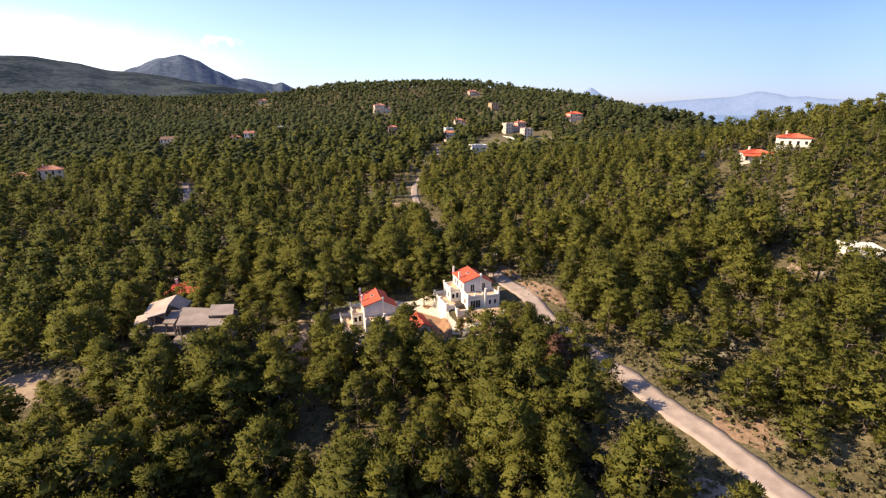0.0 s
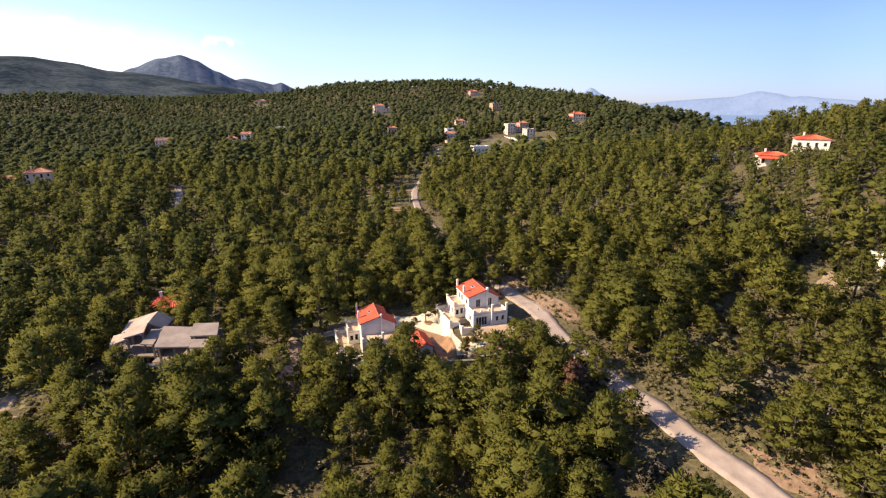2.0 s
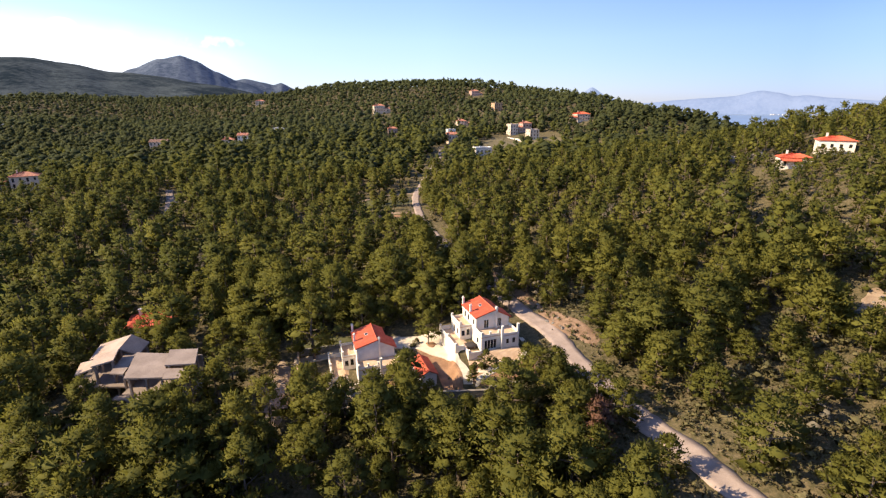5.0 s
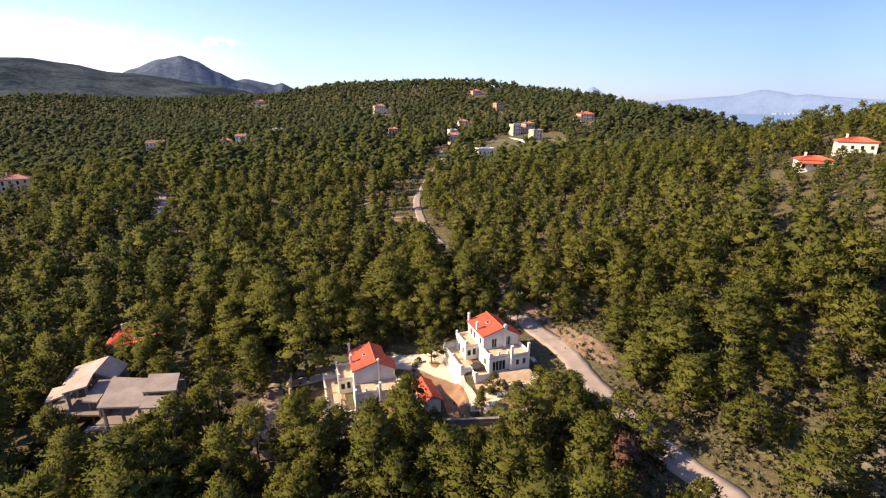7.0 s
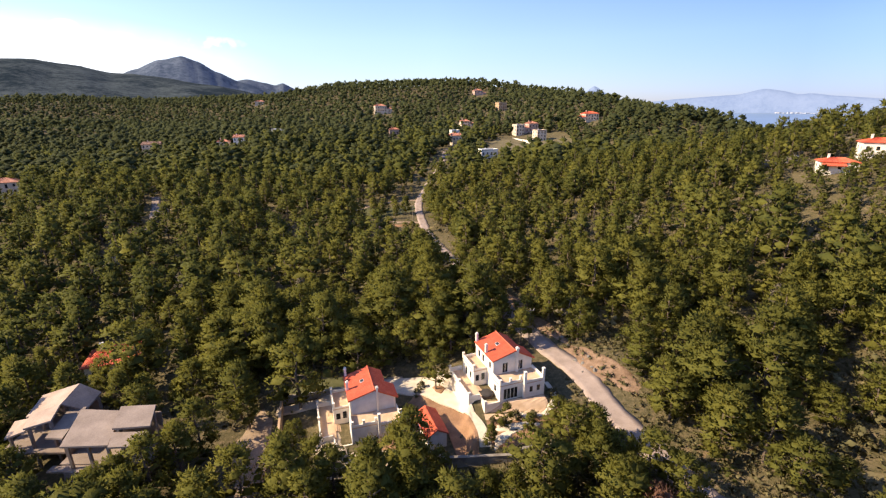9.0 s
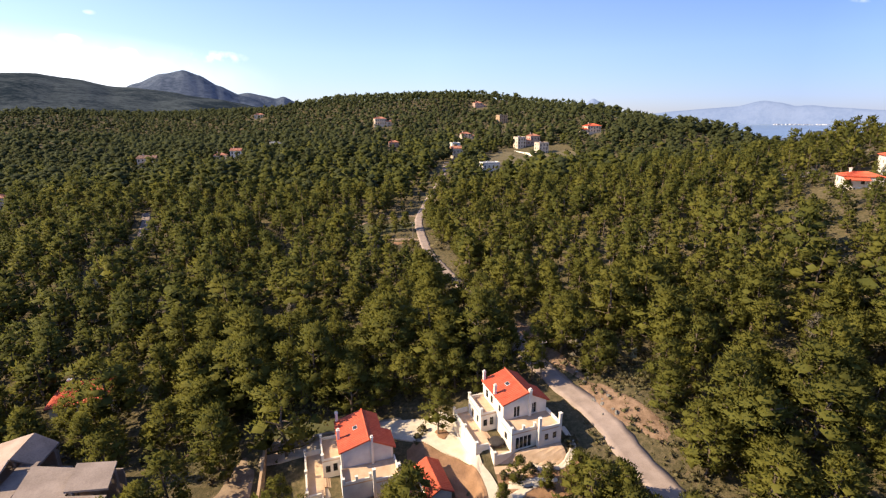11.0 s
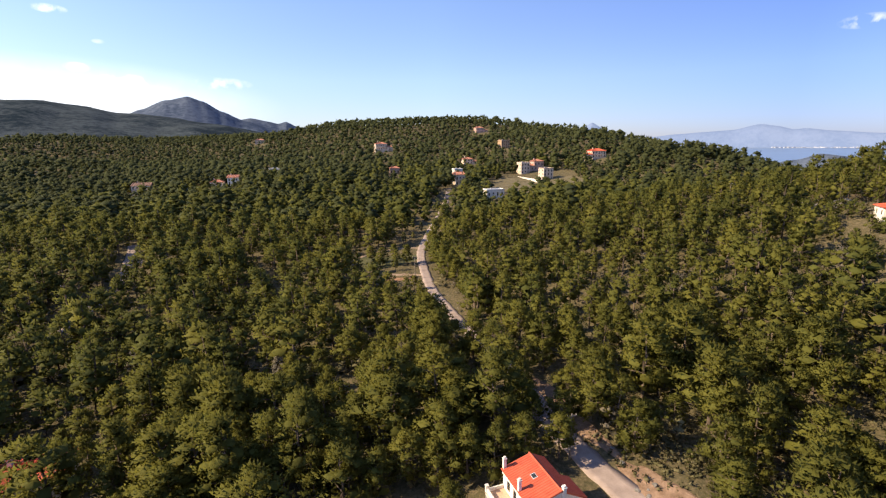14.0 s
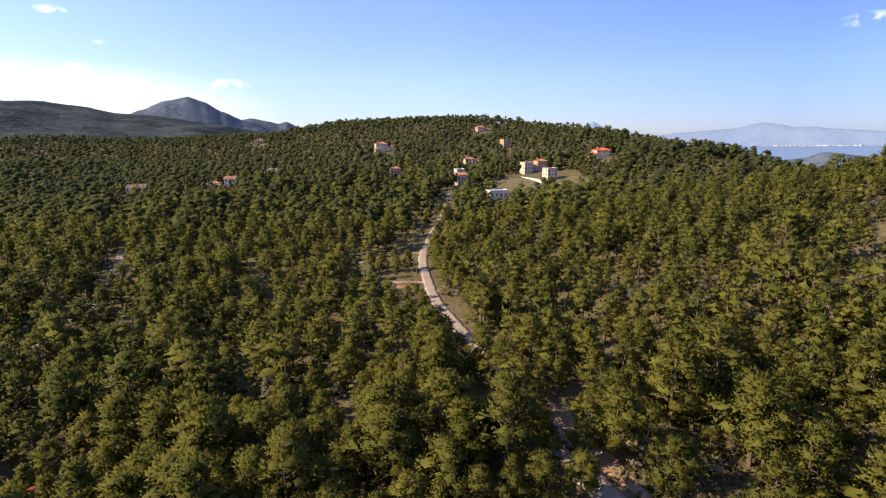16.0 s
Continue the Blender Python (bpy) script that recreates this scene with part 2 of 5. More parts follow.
def sea_material():
    k = Nodes("sea water")
    return k.done(k.ramp(k.noise(0.004, 4), (0.3, (0.16, 0.23, 0.32)), (0.7, (0.2, 0.27, 0.37))), 0.35, k.noise(0.05, 4), 0.15, 1.0, spec=0.3)


def mountain_material(name, low, high):
    k = Nodes(name)
    n1, n2 = k.noise(0.0035, 5, 0.6), k.noise(0.03, 5, 0.75)
    f = k.math("ADD", k.math("MULTIPLY", n1, 0.5), k.math("MULTIPLY", n2, 0.5))
    return k.done(k.ramp(f, (0.42, low), (0.58, high)), 1.0, n2, 0.6, 12.0, spec=0.0)


M_SEA = sea_material()
# horizon slopes carry the distance haze as blue-grey in their colour
M_HILL = mountain_material("hazed wooded far hillside", (0.02, 0.029, 0.036), (0.075, 0.089, 0.093))
M_PEAK = mountain_material("hazed bare far mountain", (0.048, 0.066, 0.1), (0.115, 0.138, 0.178))
# far coast: haze painted in as pale blue, and a faint glow added
M_HAZE = mountain_material("hazed far mountain", (0.06, 0.08, 0.13), (0.1, 0.12, 0.17))
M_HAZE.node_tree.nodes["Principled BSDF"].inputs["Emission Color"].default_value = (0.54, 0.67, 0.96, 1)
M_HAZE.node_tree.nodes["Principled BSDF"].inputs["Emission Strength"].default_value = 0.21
M_TOWN = mountain_material("pale far town", (0.42, 0.43, 0.46), (0.6, 0.6, 0.62))

# ---- building helpers ----


class Build:
    """Collects boxes, slabs and prisms into one mesh."""

    def __init__(self):
        self.v, self.f = [], []

    def add(self, verts, faces):
        o = len(self.v)
        self.v += [tuple(p) for p in verts]
        self.f += [[o + i for i in face] for face in faces]
        return self

    def box(self, x0, x1, y0, y1, z0, z1):
        return self.hexa([(x0, y0, z0), (x1, y0, z0), (x1, y1, z0), (x0, y1, z0)], [(x0, y0, z1), (x1, y0, z1), (x1, y1, z1), (x0, y1, z1)])

    def hexa(self, low, top):
        n = len(low)
        faces = [list(range(n))[::-1], list(range(n, 2 * n))] + [[i, (i + 1) % n, n + (i + 1) % n, n + i] for i in range(n)]
        return self.add(list(low) + list(top), faces)

    def slab(self, top, thick):
        return self.hexa([(x, y, z - thick) for x, y, z in top], top)

    def tube(self, a, b, ra, rb, n=8):
        a, b = Vector(a), Vector(b)
        w = (b - a).normalized()
        s = w.orthogonal().normalized()
        c = w.cross(s)
        ring = [(math.cos(i * math.tau / n), math.sin(i * math.tau / n)) for i in range(n)]
        return self.hexa([a + (s * p + c * q) * ra for p, q in ring], [b + (s * p + c * q) * rb for p, q in ring])

    def mesh(self, name, mat):
        me = bpy.data.meshes.new(name)
        me.from_pydata(self.v, [], self.f)
        me.materials.append(mat)
        return me


def part(name, b, mat, parent, label=""):
    me = b.mesh(name, mat)
    if "wall" in name or name == "parapet":
        bm = bmesh.new()
        bm.from_mesh(me)
        bmesh.ops.remove_doubles(bm, verts=bm.verts, dist=0.0005)
        bm.to_mesh(me)
        bm.free()
    ob = new(name, me)
    ob.parent = parent
    return tagged(ob, label)


def thing(name, m, label, category, group="", kind=""):
    ob = new(name)
    ob.matrix_world = m
    return tagged(ob, label, category, group, kind)


def fast_mesh(name, verts, tris, mat, tone=None, normals=None):
    me = bpy.data.meshes.new(name)
    me.vertices.add(len(verts))
    me.vertices.foreach_set("co", np.asarray(verts, np.float32).ravel())
    me.loops.add(len(tris) * 3)
    me.loops.foreach_set("vertex_index", np.asarray(tris, np.int32).ravel())
    me.polygons.add(len(tris))
    me.polygons.foreach_set("loop_start", np.arange(0, len(tris) * 3, 3, dtype=np.int32))
    me.update(calc_edges=True)
    if tone is not None:
        me.attributes.new("tone", "FLOAT", "POINT").data.foreach_set("value", np.asarray(tone, np.float32))
    me.polygons.foreach_set("use_smooth", np.ones(len(tris), bool))
    me.materials.append(mat)
    if normals is not None:
        me.normals_split_custom_set_from_vertices(np.asarray(normals, np.float32))
    return me


# ---- terrain ----
# the slopes are sums of round swells: x, y, rise (and reach in metres)
BROAD = [
    (-700, 100, 21.7), (-350, 100, 21.3), (0, 100, -4.3), (350, 100, 81.8), (-700, 500, 29.3), (-350, 500, -24.9),
    (0, 500, 1.5), (350, 500, -41.4), (-700, 900, 31.4), (-350, 900, -27.4), (0, 900, 76.6), (350, 900, 13.9),
    (-700, 1200, 39.7), (-350, 1200, 66.1),
]
MIDDLE = [
    (-120, 60, -13.9), (20, 60, -0.1), (150, 60, -10.5), (-120, 190, 10.9), (20, 190, -23.3), (150, 190, 30.0),
    (-120, 330, 17.2), (20, 330, 21.8), (150, 330, -19.5), (-150, 650, 13.7), (0, 650, 7.0), (150, 640, -0.5),
    (-250, 880, 7.0), (-90, 900, 11.6), (60, 900, 9.2), (190, 780, 40.4), (200, 520, 49.5), (-280, 480, 16.8),
    (-130, 480, 5.4), (20, 480, 23.7), (110, 450, -32.8), (-480, 600, 32.1), (220, 380, 37.2),
]
SMALL = [
    (40, 60, 40, 2.5), (-5, 60, 40, -11.0), (-55, 75, 40, 7.7), (10, 110, 40, 7.4), (60, 120, 40, -4.4), (130, 200, 40, -1.0),
    (-80, 320, 80, -12.0), (215, 310, 60, 2.4), (-500, 760, 150, -16.2), (-850, 1000, 150, 29.2), (30, 1080, 150, 19.5), (70, 800, 60, -13.2),
    (300, 480, 80, -22.0),
]
SMALL += [(245, 395, 45, -5.0), (215, 560, 70, 9.0), (225, 690, 70, 6.0)]
SMALL += [(235, 430, 50, 14.6), (260, 500, 60, -5.3), (205, 320, 45, -11.1), (225, 245, 40, 7.9), (265, 290, 50, -5.3), (190, 800, 60, -9.4),
          (-330, 1110, 70, -10.8), (-200, 980, 60, 3.7), (-60, 970, 80, -5.2), (100, 900, 60, 2.9), (280, 380, 60, -6.2), (260, 600, 60, 3.4), (-1050, 1150, 150, 3.8), (-850, 1050, 150, -7.0), (-600, 1100, 130, -13.6),
          (-420, 1180, 110, -3.6), (-800, 1350, 150, -3.2), (-600, 850, 120, -6.2), (31.5, 110, 5.0, 1.6)]
SWELLS = [(x, y, 300, r) for x, y, r in BROAD] + [(x, y, 110, r) for x, y, r in MIDDLE] + SMALL
# flat plots cut into the slope: x, y, half width, half depth, height, soft edge
PLOTS = [(9.5, 106.5, 6.0, 6.5, 0.75, 3.5), (-14.0, 101.5, 6.0, 6.5, -3.1, 3.5), (10.5, 97.5, 7.0, 3.0, -0.9, 1.6),
         (-1.5, 106.0, 2.6, 6.0, -2.1, 2.5), (-57.0, 96.0, 14.0, 7.0, -4.2, 5.0), (-14.0, 112.5, 9.0, 2.0, -2.6, 2.5)]


def height(x, y):
    x, y = np.asarray(x, float), np.asarray(y, float)
    z = np.full(np.broadcast(x, y).shape, -32.0)
    for cx, cy, s, a in SWELLS:
        z = z + a * np.exp(-((x - cx) ** 2 + (y - cy) ** 2) / (2 * s * s))
    z = z + 0.35 * np.sin(x * 0.21 + 1.3 * np.sin(y * 0.13)) * np.sin(y * 0.17 + 0.8)
    for cx, cy, hx, hy, h, soft in PLOTS:
        out = np.hypot(np.maximum(np.abs(x - cx) - hx, 0), np.maximum(np.abs(y - cy) - hy, 0))
        k = np.clip(1 - out / soft, 0, 1)
        k = k * k * (3 - 2 * k)
        z = z * (1 - k) + h * k
    return z


def level(x, y):
    return float(height(x, y))


def spaced(lo, hi, step, end_lo, end_hi, grow=1.13):
    core = list(np.arange(lo, hi + 0.01, step))
    d, p, up = step, hi, []
    while p < end_hi:
        d *= grow
        p += d
        up.append(min(p, end_hi))
    d, p, down = step, lo, []
    while p > end_lo:
        d *= grow
        p -= d
        down.append(max(p, end_lo))
    return np.array(down[::-1] + core + up)


gx, gy = spaced(-110, 130, 2.0, -4600, 4600), spaced(20, 260, 2.0, -1500, 4850)
gx, gy = np.union1d(gx, np.arange(-33, 33, 1.0)), np.union1d(gy, np.arange(89, 119, 1.0))
GX, GY = np.meshgrid(gx, gy)
gverts = np.stack([GX, GY, height(GX, GY)], -1).reshape(-1, 3)
ni, nj = len(gy), len(gx)
idx = np.arange(ni * nj).reshape(ni, nj)
a, b, c, d = idx[:-1, :-1].ravel(), idx[:-1, 1:].ravel(), idx[1:, 1:].ravel(), idx[1:, :-1].ravel()
ground_mesh = fast_mesh("ground", gverts, np.concatenate([np.stack([a, b, c], -1), np.stack([a, c, d], -1)]), M_GROUND)
ground_mesh.polygons.foreach_set("use_smooth", np.ones(len(ground_mesh.polygons), bool))
tagged(new("ground", ground_mesh), "hilly forest floor of scrub, dry soil and needles", "ground", kind="structure")


def ribbon(name, points, width, mat, label, category, lift=0.06, thick=0.25, step=1.5, wobble=0.25):
    """A road or path: a strip that follows the ground, with thickness and slightly uneven edges."""
    rng = random.Random(len(points) * 7)
    P = [Vector((*p, 0)) for p in points]
    line = []
    for i in range(len(P) - 1):
        p0, p1, p2, p3 = P[max(i - 1, 0)], P[i], P[i + 1], P[min(i + 2, len(P) - 1)]
        n = max(2, int((p2 - p1).length / step))
        for j in range(n):
            t = j / n
            line.append(0.5 * (2 * p1 + (p2 - p0) * t + (2 * p0 - 5 * p1 + 4 * p2 - p3) * t * t + (3 * p1 - p0 - 3 * p2 + p3) * t ** 3))
    line.append(P[-1])
    v, f = [], []
    m = 5
    for i, p in enumerate(line):
        w = (line[min(i + 1, len(line) - 1)] - line[max(i - 1, 0)]).normalized()
        s = Vector((w.y, -w.x, 0))
        row = []
        wide = width(p.y) if callable(width) else width
        for k in range(m):
            q = p + s * (wide * (k / (m - 1) - 0.5) + (rng.uniform(-wobble, wobble) if k in (0, m - 1) else 0))
            row.append((q.x, q.y, level(q.x, q.y) + lift))
        mid = row[m // 2][2]
        row = [(x, y, max(z, 0.35 * z + 0.65 * mid)) for x, y, z in row]
        v += [(row[0][0], row[0][1], row[0][2] - thick)] + row + [(row[-1][0], row[-1][1], row[-1][2] - thick)]
    c = m + 2
    for i in range(len(line) - 1):
        for k in range(c - 1):
            f.append([i * c + k, i * c + k + 1, (i + 1) * c + k + 1, (i + 1) * c + k])
    bb = Build()
    bb.add(v, f)
    me = bb.mesh(name, mat)
    me.polygons.foreach_set("use_smooth", np.ones(len(me.polygons), bool))
    return tagged(new(name, me), label, category, kind="structure")


def patch(name, x, y, rx, ry, turn, mat, label, category, seed, lift=0.05):
    """A bare or planted patch of ground with an uneven outline, following the slope."""
    rng = random.Random(seed)
    ph = [rng.uniform(0, math.tau) for _ in range(4)]
    v, f = [(x, y, level(x, y) + lift)], []
    n, rings = 40, 6
    for r in range(1, rings + 1):
        for i in range(n):
            t = i * math.tau / n
            edge = 1 + 0.16 * math.sin(2 * t + ph[0]) + 0.12 * math.sin(3 * t + ph[1]) + 0.09 * math.sin(5 * t + ph[2]) + 0.06 * math.sin(9 * t + ph[3])
            px, py = rx * edge * r / rings * math.cos(t), ry * edge * r / rings * math.sin(t)
            qx, qy = x + px * math.cos(turn) - py * math.sin(turn), y + px * math.sin(turn) + py * math.cos(turn)
            v.append((qx, qy, level(qx, qy) + (lift if r < rings else -0.1)))
    for i in range(n):
        f.append([0, 1 + i, 1 + (i + 1) % n])
        for r in range(rings - 1):
            o = 1 + r * n
            f.append([o + i, o + n + i, o + n + (i + 1) % n, o + (i + 1) % n])
    bb = Build()
    bb.add(v, f)
    me = bb.mesh(name, mat)
    me.polygons.foreach_set("use_smooth", np.ones(len(me.polygons), bool))
    return tagged(new(name, me), label, category, kind="structure")


ROAD = [(62, -60), (58, -25), (53, 8), (48, 34), (45, 45.5), (42.8, 54), (39.8, 63), (36.2, 73.6), (33, 81), (27.0, 97), (24.0, 108), (20.6, 117.6), (17.6, 124.6), (15.0, 133.5), (12.8, 146), (9.5, 159), (4.5, 172), (-0.6, 188), (-5.4, 205), (-8.5, 225), (-10.3, 246), (-8, 270), (-3.5, 300), (1, 334), (3.5, 364), (6, 400)]
ribbon("road", ROAD, lambda y: 4.2 - 0.7 * min(max((y - 140) / 30, 0), 1), M_ROAD, "narrow pale dusty road winding through pine forest", "road", 0.12)
SIDE = [(-10.4, 251), (-14, 252.8), (-22, 252.8), (-31, 249.2), (-36, 242), (-42, 236)]
LOWER_SIDE = [(-9.4, 220), (-14, 221), (-19.3, 221.4), (-24, 223.5)]
ribbon("path", LOWER_SIDE, 1.8, M_PALE_SOIL, "pale dirt track below a grassy clearing", "path", 0.1)
ribbon("path", SIDE, 1.6, M_PALE_SOIL, "pale dirt track along a grassy clearing", "path", 0.1)
LEFT_ROAD = [(-140, 262), (-128, 240), (-118, 218), (-113, 198), (-112, 178)]
ribbon("side_road", LEFT_ROAD, 3.6, M_ROAD, "narrow pale lane among pines", "road", 0.12)
DRIVE = [(-12, 113.0), (-7, 112), (-3.4, 110.5), (-0.9, 107.5), (1.3, 105.0), (3.0, 101.4), (4.4, 98.2), (5.0, 94.5)]


def between(name, near, far, mat, label, category, lift=0.12, steps=60, across=9):
    """A paved surface between two edge lines, laid on the ground, with a solid rim."""
    def even(line):
        p = np.array(line, float)
        d = np.concatenate([[0], np.cumsum(np.hypot(*(p[1:] - p[:-1]).T))])
        k = np.linspace(0, d[-1], steps)
        q = np.stack([np.interp(k, d, p[:, 0]), np.interp(k, d, p[:, 1])], -1)
        for _ in range(3):
            q[1:-1] = (q[:-2] + 2 * q[1:-1] + q[2:]) / 4
        return q
    a, b = even(near), even(far)
    v, f = [], []
    for p, q in zip(a, b):
        for c in range(-1, across + 1):
            w = min(max(c, 0), across - 1) / (across - 1)
            x, y = p + (q - p) * w
            v.append((x, y, level(x, y) + (lift if 0 <= c < across else -0.25)))
    m = across + 2
    for i in range(steps - 1):
        f += [[i * m + c, (i + 1) * m + c, (i + 1) * m + c + 1, i * m + c + 1] for c in range(m - 1)]
    me = Build().add(v, f).mesh(name, mat)
    return tagged(new(name, me), label, category, kind="structure")


between("driveway", [(-13.0, 110.0), (-10.5, 109.4), (-7, 108.6), (-4.3, 107.2), (-1.8, 104.9), (0.7, 103.6), (2.2, 101.6), (3.4, 98.8), (4.0, 96), (4.1, 93.8)],
        [(-13.0, 113.2), (-10.5, 113.6), (-6, 114), (-2, 114), (0.2, 112.6), (0.0, 110), (1.4, 106), (3.2, 101.9), (4.9, 98.8), (5.6, 96.4), (5.9, 93.8)],
        M_PAVING, "cream concrete driveway curving round the white villa", "driveway", 0.24)
patch("planting_ring", -2.0, 109.3, 1.35, 1.2, 0.0, M_SOIL, "round bed of brown earth in the paved yard", "soil", 42, 0.32)
BACK = [(-31, 106), (-26, 107), (-20, 109.5), (-14, 112.5), (-9, 113.8)]
ribbon("yard_path", BACK, 2.0, M_YARD, "pale stone yard path behind the unfinished villa", "path", 0.1)
between("soil_bed", [(-5.0, 104.5), (-2.2, 101.5), (-0.6, 98.5), (0.2, 95.5), (0.8, 93.2)], [(-4.6, 107.0), (-1.9, 104.7), (0.6, 103.4), (2.1, 101.5), (3.3, 98.7), (3.9, 96), (4.0, 93.4)], M_SOIL, "red-brown soil bed along the curving driveway", "soil", 0.2)
patch("soil_patch", -5.6, 104.8, 2.2, 4.6, 0.2, M_SOIL, "bare red-brown soil between driveway and garage", "soil", 3, 0.1)
patch("dirt_track", -32.0, 97.0, 3.2, 9.5, 0.15, M_PALE_SOIL, "shaded dirt drive beside the boundary wall", "soil", 5)
patch("lawn", -25.0, 112.0, 8.0, 2.2, 0.1, M_LAWN, "strip of grass behind a low stone wall", "grass", 6, 0.08)
patch("clearing", 76.0, 410.0, 36.0, 46.0, 0.0, M_GRASS, "dry grass clearing below the far villas", "grass", 7, 0.3)
patch("soil_bank", -21.0, 217.5, 6.5, 2.2, 0.0, M_SOIL, "red soil bank below a dirt track", "soil", 41, 0.2)
patch("clearing", -24.0, 238.0, 12.0, 9.0, 0.0, M_LAWN, "small grassy clearing beside the road", "grass", 8, 0.1)
patch("dirt_clearing", -84.0, 80.5, 8.5, 7.5, -0.2, M_PALE_SOIL, "sunlit pinkish dirt clearing among pines", "soil", 9, 0.1)
patch("roadside_soil", 37.0, 48.5, 3.0, 2.6, 0.0, M_PALE_SOIL, "pale dug soil at the roadside", "soil", 10, 0.1)
patch("roadside_soil", 46.5, 57.5, 2.4, 6.5, 0.3, M_BANK, "orange soil bank along the road", "soil", 11, 0.08)
patch("roadside_soil", 27.6, 110.5, 2.6, 9.5, 0.36, M_BANK, "eroded pale soil bank above the road", "soil", 12, 0.2)
patch("slope_grass", 57.0, 60.0, 9.0, 11.0, 0.3, M_GRASS, "dry grass on the open slope beside the road", "grass", 43, 0.12)
patch("slope_soil", 49.5, 57.5, 4.0, 2.6, 0.1, M_BANK, "bare orange soil among scrub beside the road", "soil", 44, 0.16)
patch("slope_grass", 50.0, 78.0, 6.0, 8.0, 0.2, M_GRASS, "dry grass between scattered pines", "grass", 45, 0.12)
patch("slope_soil", 64.0, 68.0, 4.5, 2.5, 0.3, M_SOIL, "bare orange soil on the slope", "soil", 13)
patch("slope_soil", 88.0, 102.0, 7.0, 4.0, 0.5, M_PALE_SOIL, "stony bare slope below the white wall", "soil", 14)
patch("roadside_soil", 21.6, 126.0, 1.8, 6.0, 0.5, M_BANK, "pale soil bank beside the road", "soil", 15, 0.25)
patch("roadside_soil", 17.4, 140.0, 1.6, 6.0, 0.45, M_BANK, "pale crumbling soil bank beside the road", "soil", 18, 0.25)
patch("slope_soil", 186.0, 361.0, 7.0, 5.0, 0.2, M_SOIL, "bare red soil on the far slope", "soil", 19, 0.4)
patch("gravel_clearing", -122.0, 241.0, 5.0, 4.0, 0.0, M_PALE_SOIL, "pale gravel clearing in the forest", "soil", 16, 0.1)

# ---- sea and distance ----
sea = Build().add([(150, 500, -27), (4600, 500, -27), (4600, 4800, -27), (150, 4800, -27)], [[0, 1, 2, 3]])
tagged(new("water", sea.mesh("water", M_SEA)), "hazy blue sea beyond the ridge", "sea", kind="structure")


def mountain(name, ridge, base_z, depth, mat, label, seed, rough=1.0):
    """A far mountain range: a crest line with slopes that fall to both sides."""
    rng = random.Random(seed)
    v, f = [], []
    rows = 9
    n = 90
    cum = [0.0]
    for p, q in zip(ridge, ridge[1:]):
        cum.append(cum[-1] + math.hypot(q[0] - p[0], q[1] - p[1]))
    for i in range(n + 1):
        s = cum[-1] * i / n
        j = max(k for k in range(len(ridge) - 1) if cum[k] <= s + 1e-6)
        t = (s - cum[j]) / (cum[j + 1] - cum[j])
        t2 = t * t * (3 - 2 * t) * 0.5 + t * 0.5
        p = Vector(ridge[j]).lerp(Vector(ridge[j + 1]), t)
        z = ridge[j][2] + (ridge[j + 1][2] - ridge[j][2]) * t2
        out = Vector((p.x, p.y, 0)).normalized()
        for r in range(rows):
            w = (r - (rows - 1) / 2) / ((rows - 1) / 2)
            fall = abs(w) ** 1.25
            q = p + out * depth * w
            zz = z + (base_z - z) * fall
            zz += rough * (noise.noise(Vector((q.x, q.y, 0)) * 0.006) * 26 + noise.noise(Vector((q.x, q.y, 9)) * 0.02) * 8) * (0.25 + 0.75 * min(1, fall * 3)) * (1 if abs(w) < 0.95 else 0)
            v.append((q.x, q.y, zz))
    for i in range(n):
        for r in range(rows - 1):
            f.append([i * rows + r, i * rows + r + 1, (i + 1) * rows + r + 1, (i + 1) * rows + r])
    bb = Build()
    bb.add(v, f)
    me = bb.mesh(name, mat)
    me.polygons.foreach_set("use_smooth", np.ones(len(me.polygons), bool))
    return tagged(new(name, me), label, "mountain", kind="structure")


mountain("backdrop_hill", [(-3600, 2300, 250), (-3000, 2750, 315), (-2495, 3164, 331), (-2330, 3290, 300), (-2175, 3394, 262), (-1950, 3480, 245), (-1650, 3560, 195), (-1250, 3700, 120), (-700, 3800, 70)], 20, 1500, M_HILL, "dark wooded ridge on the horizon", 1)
mountain("backdrop_peak", [(-2560, 3750, 190), (-2330, 3900, 320), (-2180, 3990, 395), (-2035, 4050, 428), (-1930, 4090, 390), (-1800, 4130, 312), (-1650, 4180, 240), (-1400, 4250, 160)], 20, 700, M_PEAK, "conical mountain peak on the horizon with grey-blue haze in its colour", 2, 0.9)
mountain("backdrop_peak", [(-1850, 4330, 230), (-1670, 4400, 270), (-1530, 4450, 240), (-1450, 4470, 222), (-1380, 4480, 238), (-1280, 4520, 190), (-900, 4600, 90)], 20, 300, M_PEAK, "small mountain peaks on the horizon with blue haze in their colour", 3, 0.5)
mountain("backdrop_coast", [(1200, 4640, 40), (1892, 4258, 62), (2092, 4161, 84), (2278, 4061, 100), (2451, 3957, 112), (2608, 3853, 156), (2700, 3788, 138), (2789, 3722, 108), (2843, 3680, 116), (2974, 3573, 94), (3177, 3390, 72), (3900, 2600, 60)], -40, 160, M_HAZE, "far mountains beyond the sea with pale blue haze in their colour", 4, 0.15)
mountain("backdrop_coast", [(1250, 4590, 60), (1375, 4560, 140), (1470, 4530, 203), (1592, 4488, 130), (1760, 4430, 50)], -40, 120, M_HAZE, "far peak above the ridge with pale blue haze in its colour", 5, 0.15)
mountain("backdrop_headland", [(840, 1330, -32), (923, 1246, -6), (956, 1219, 9), (1012, 1170, 0), (1100, 1100, -30)], -40, 120, M_PEAK, "low grey headland before the sea", 6, 0.1)
town_rng = random.Random(9)
town = Build()
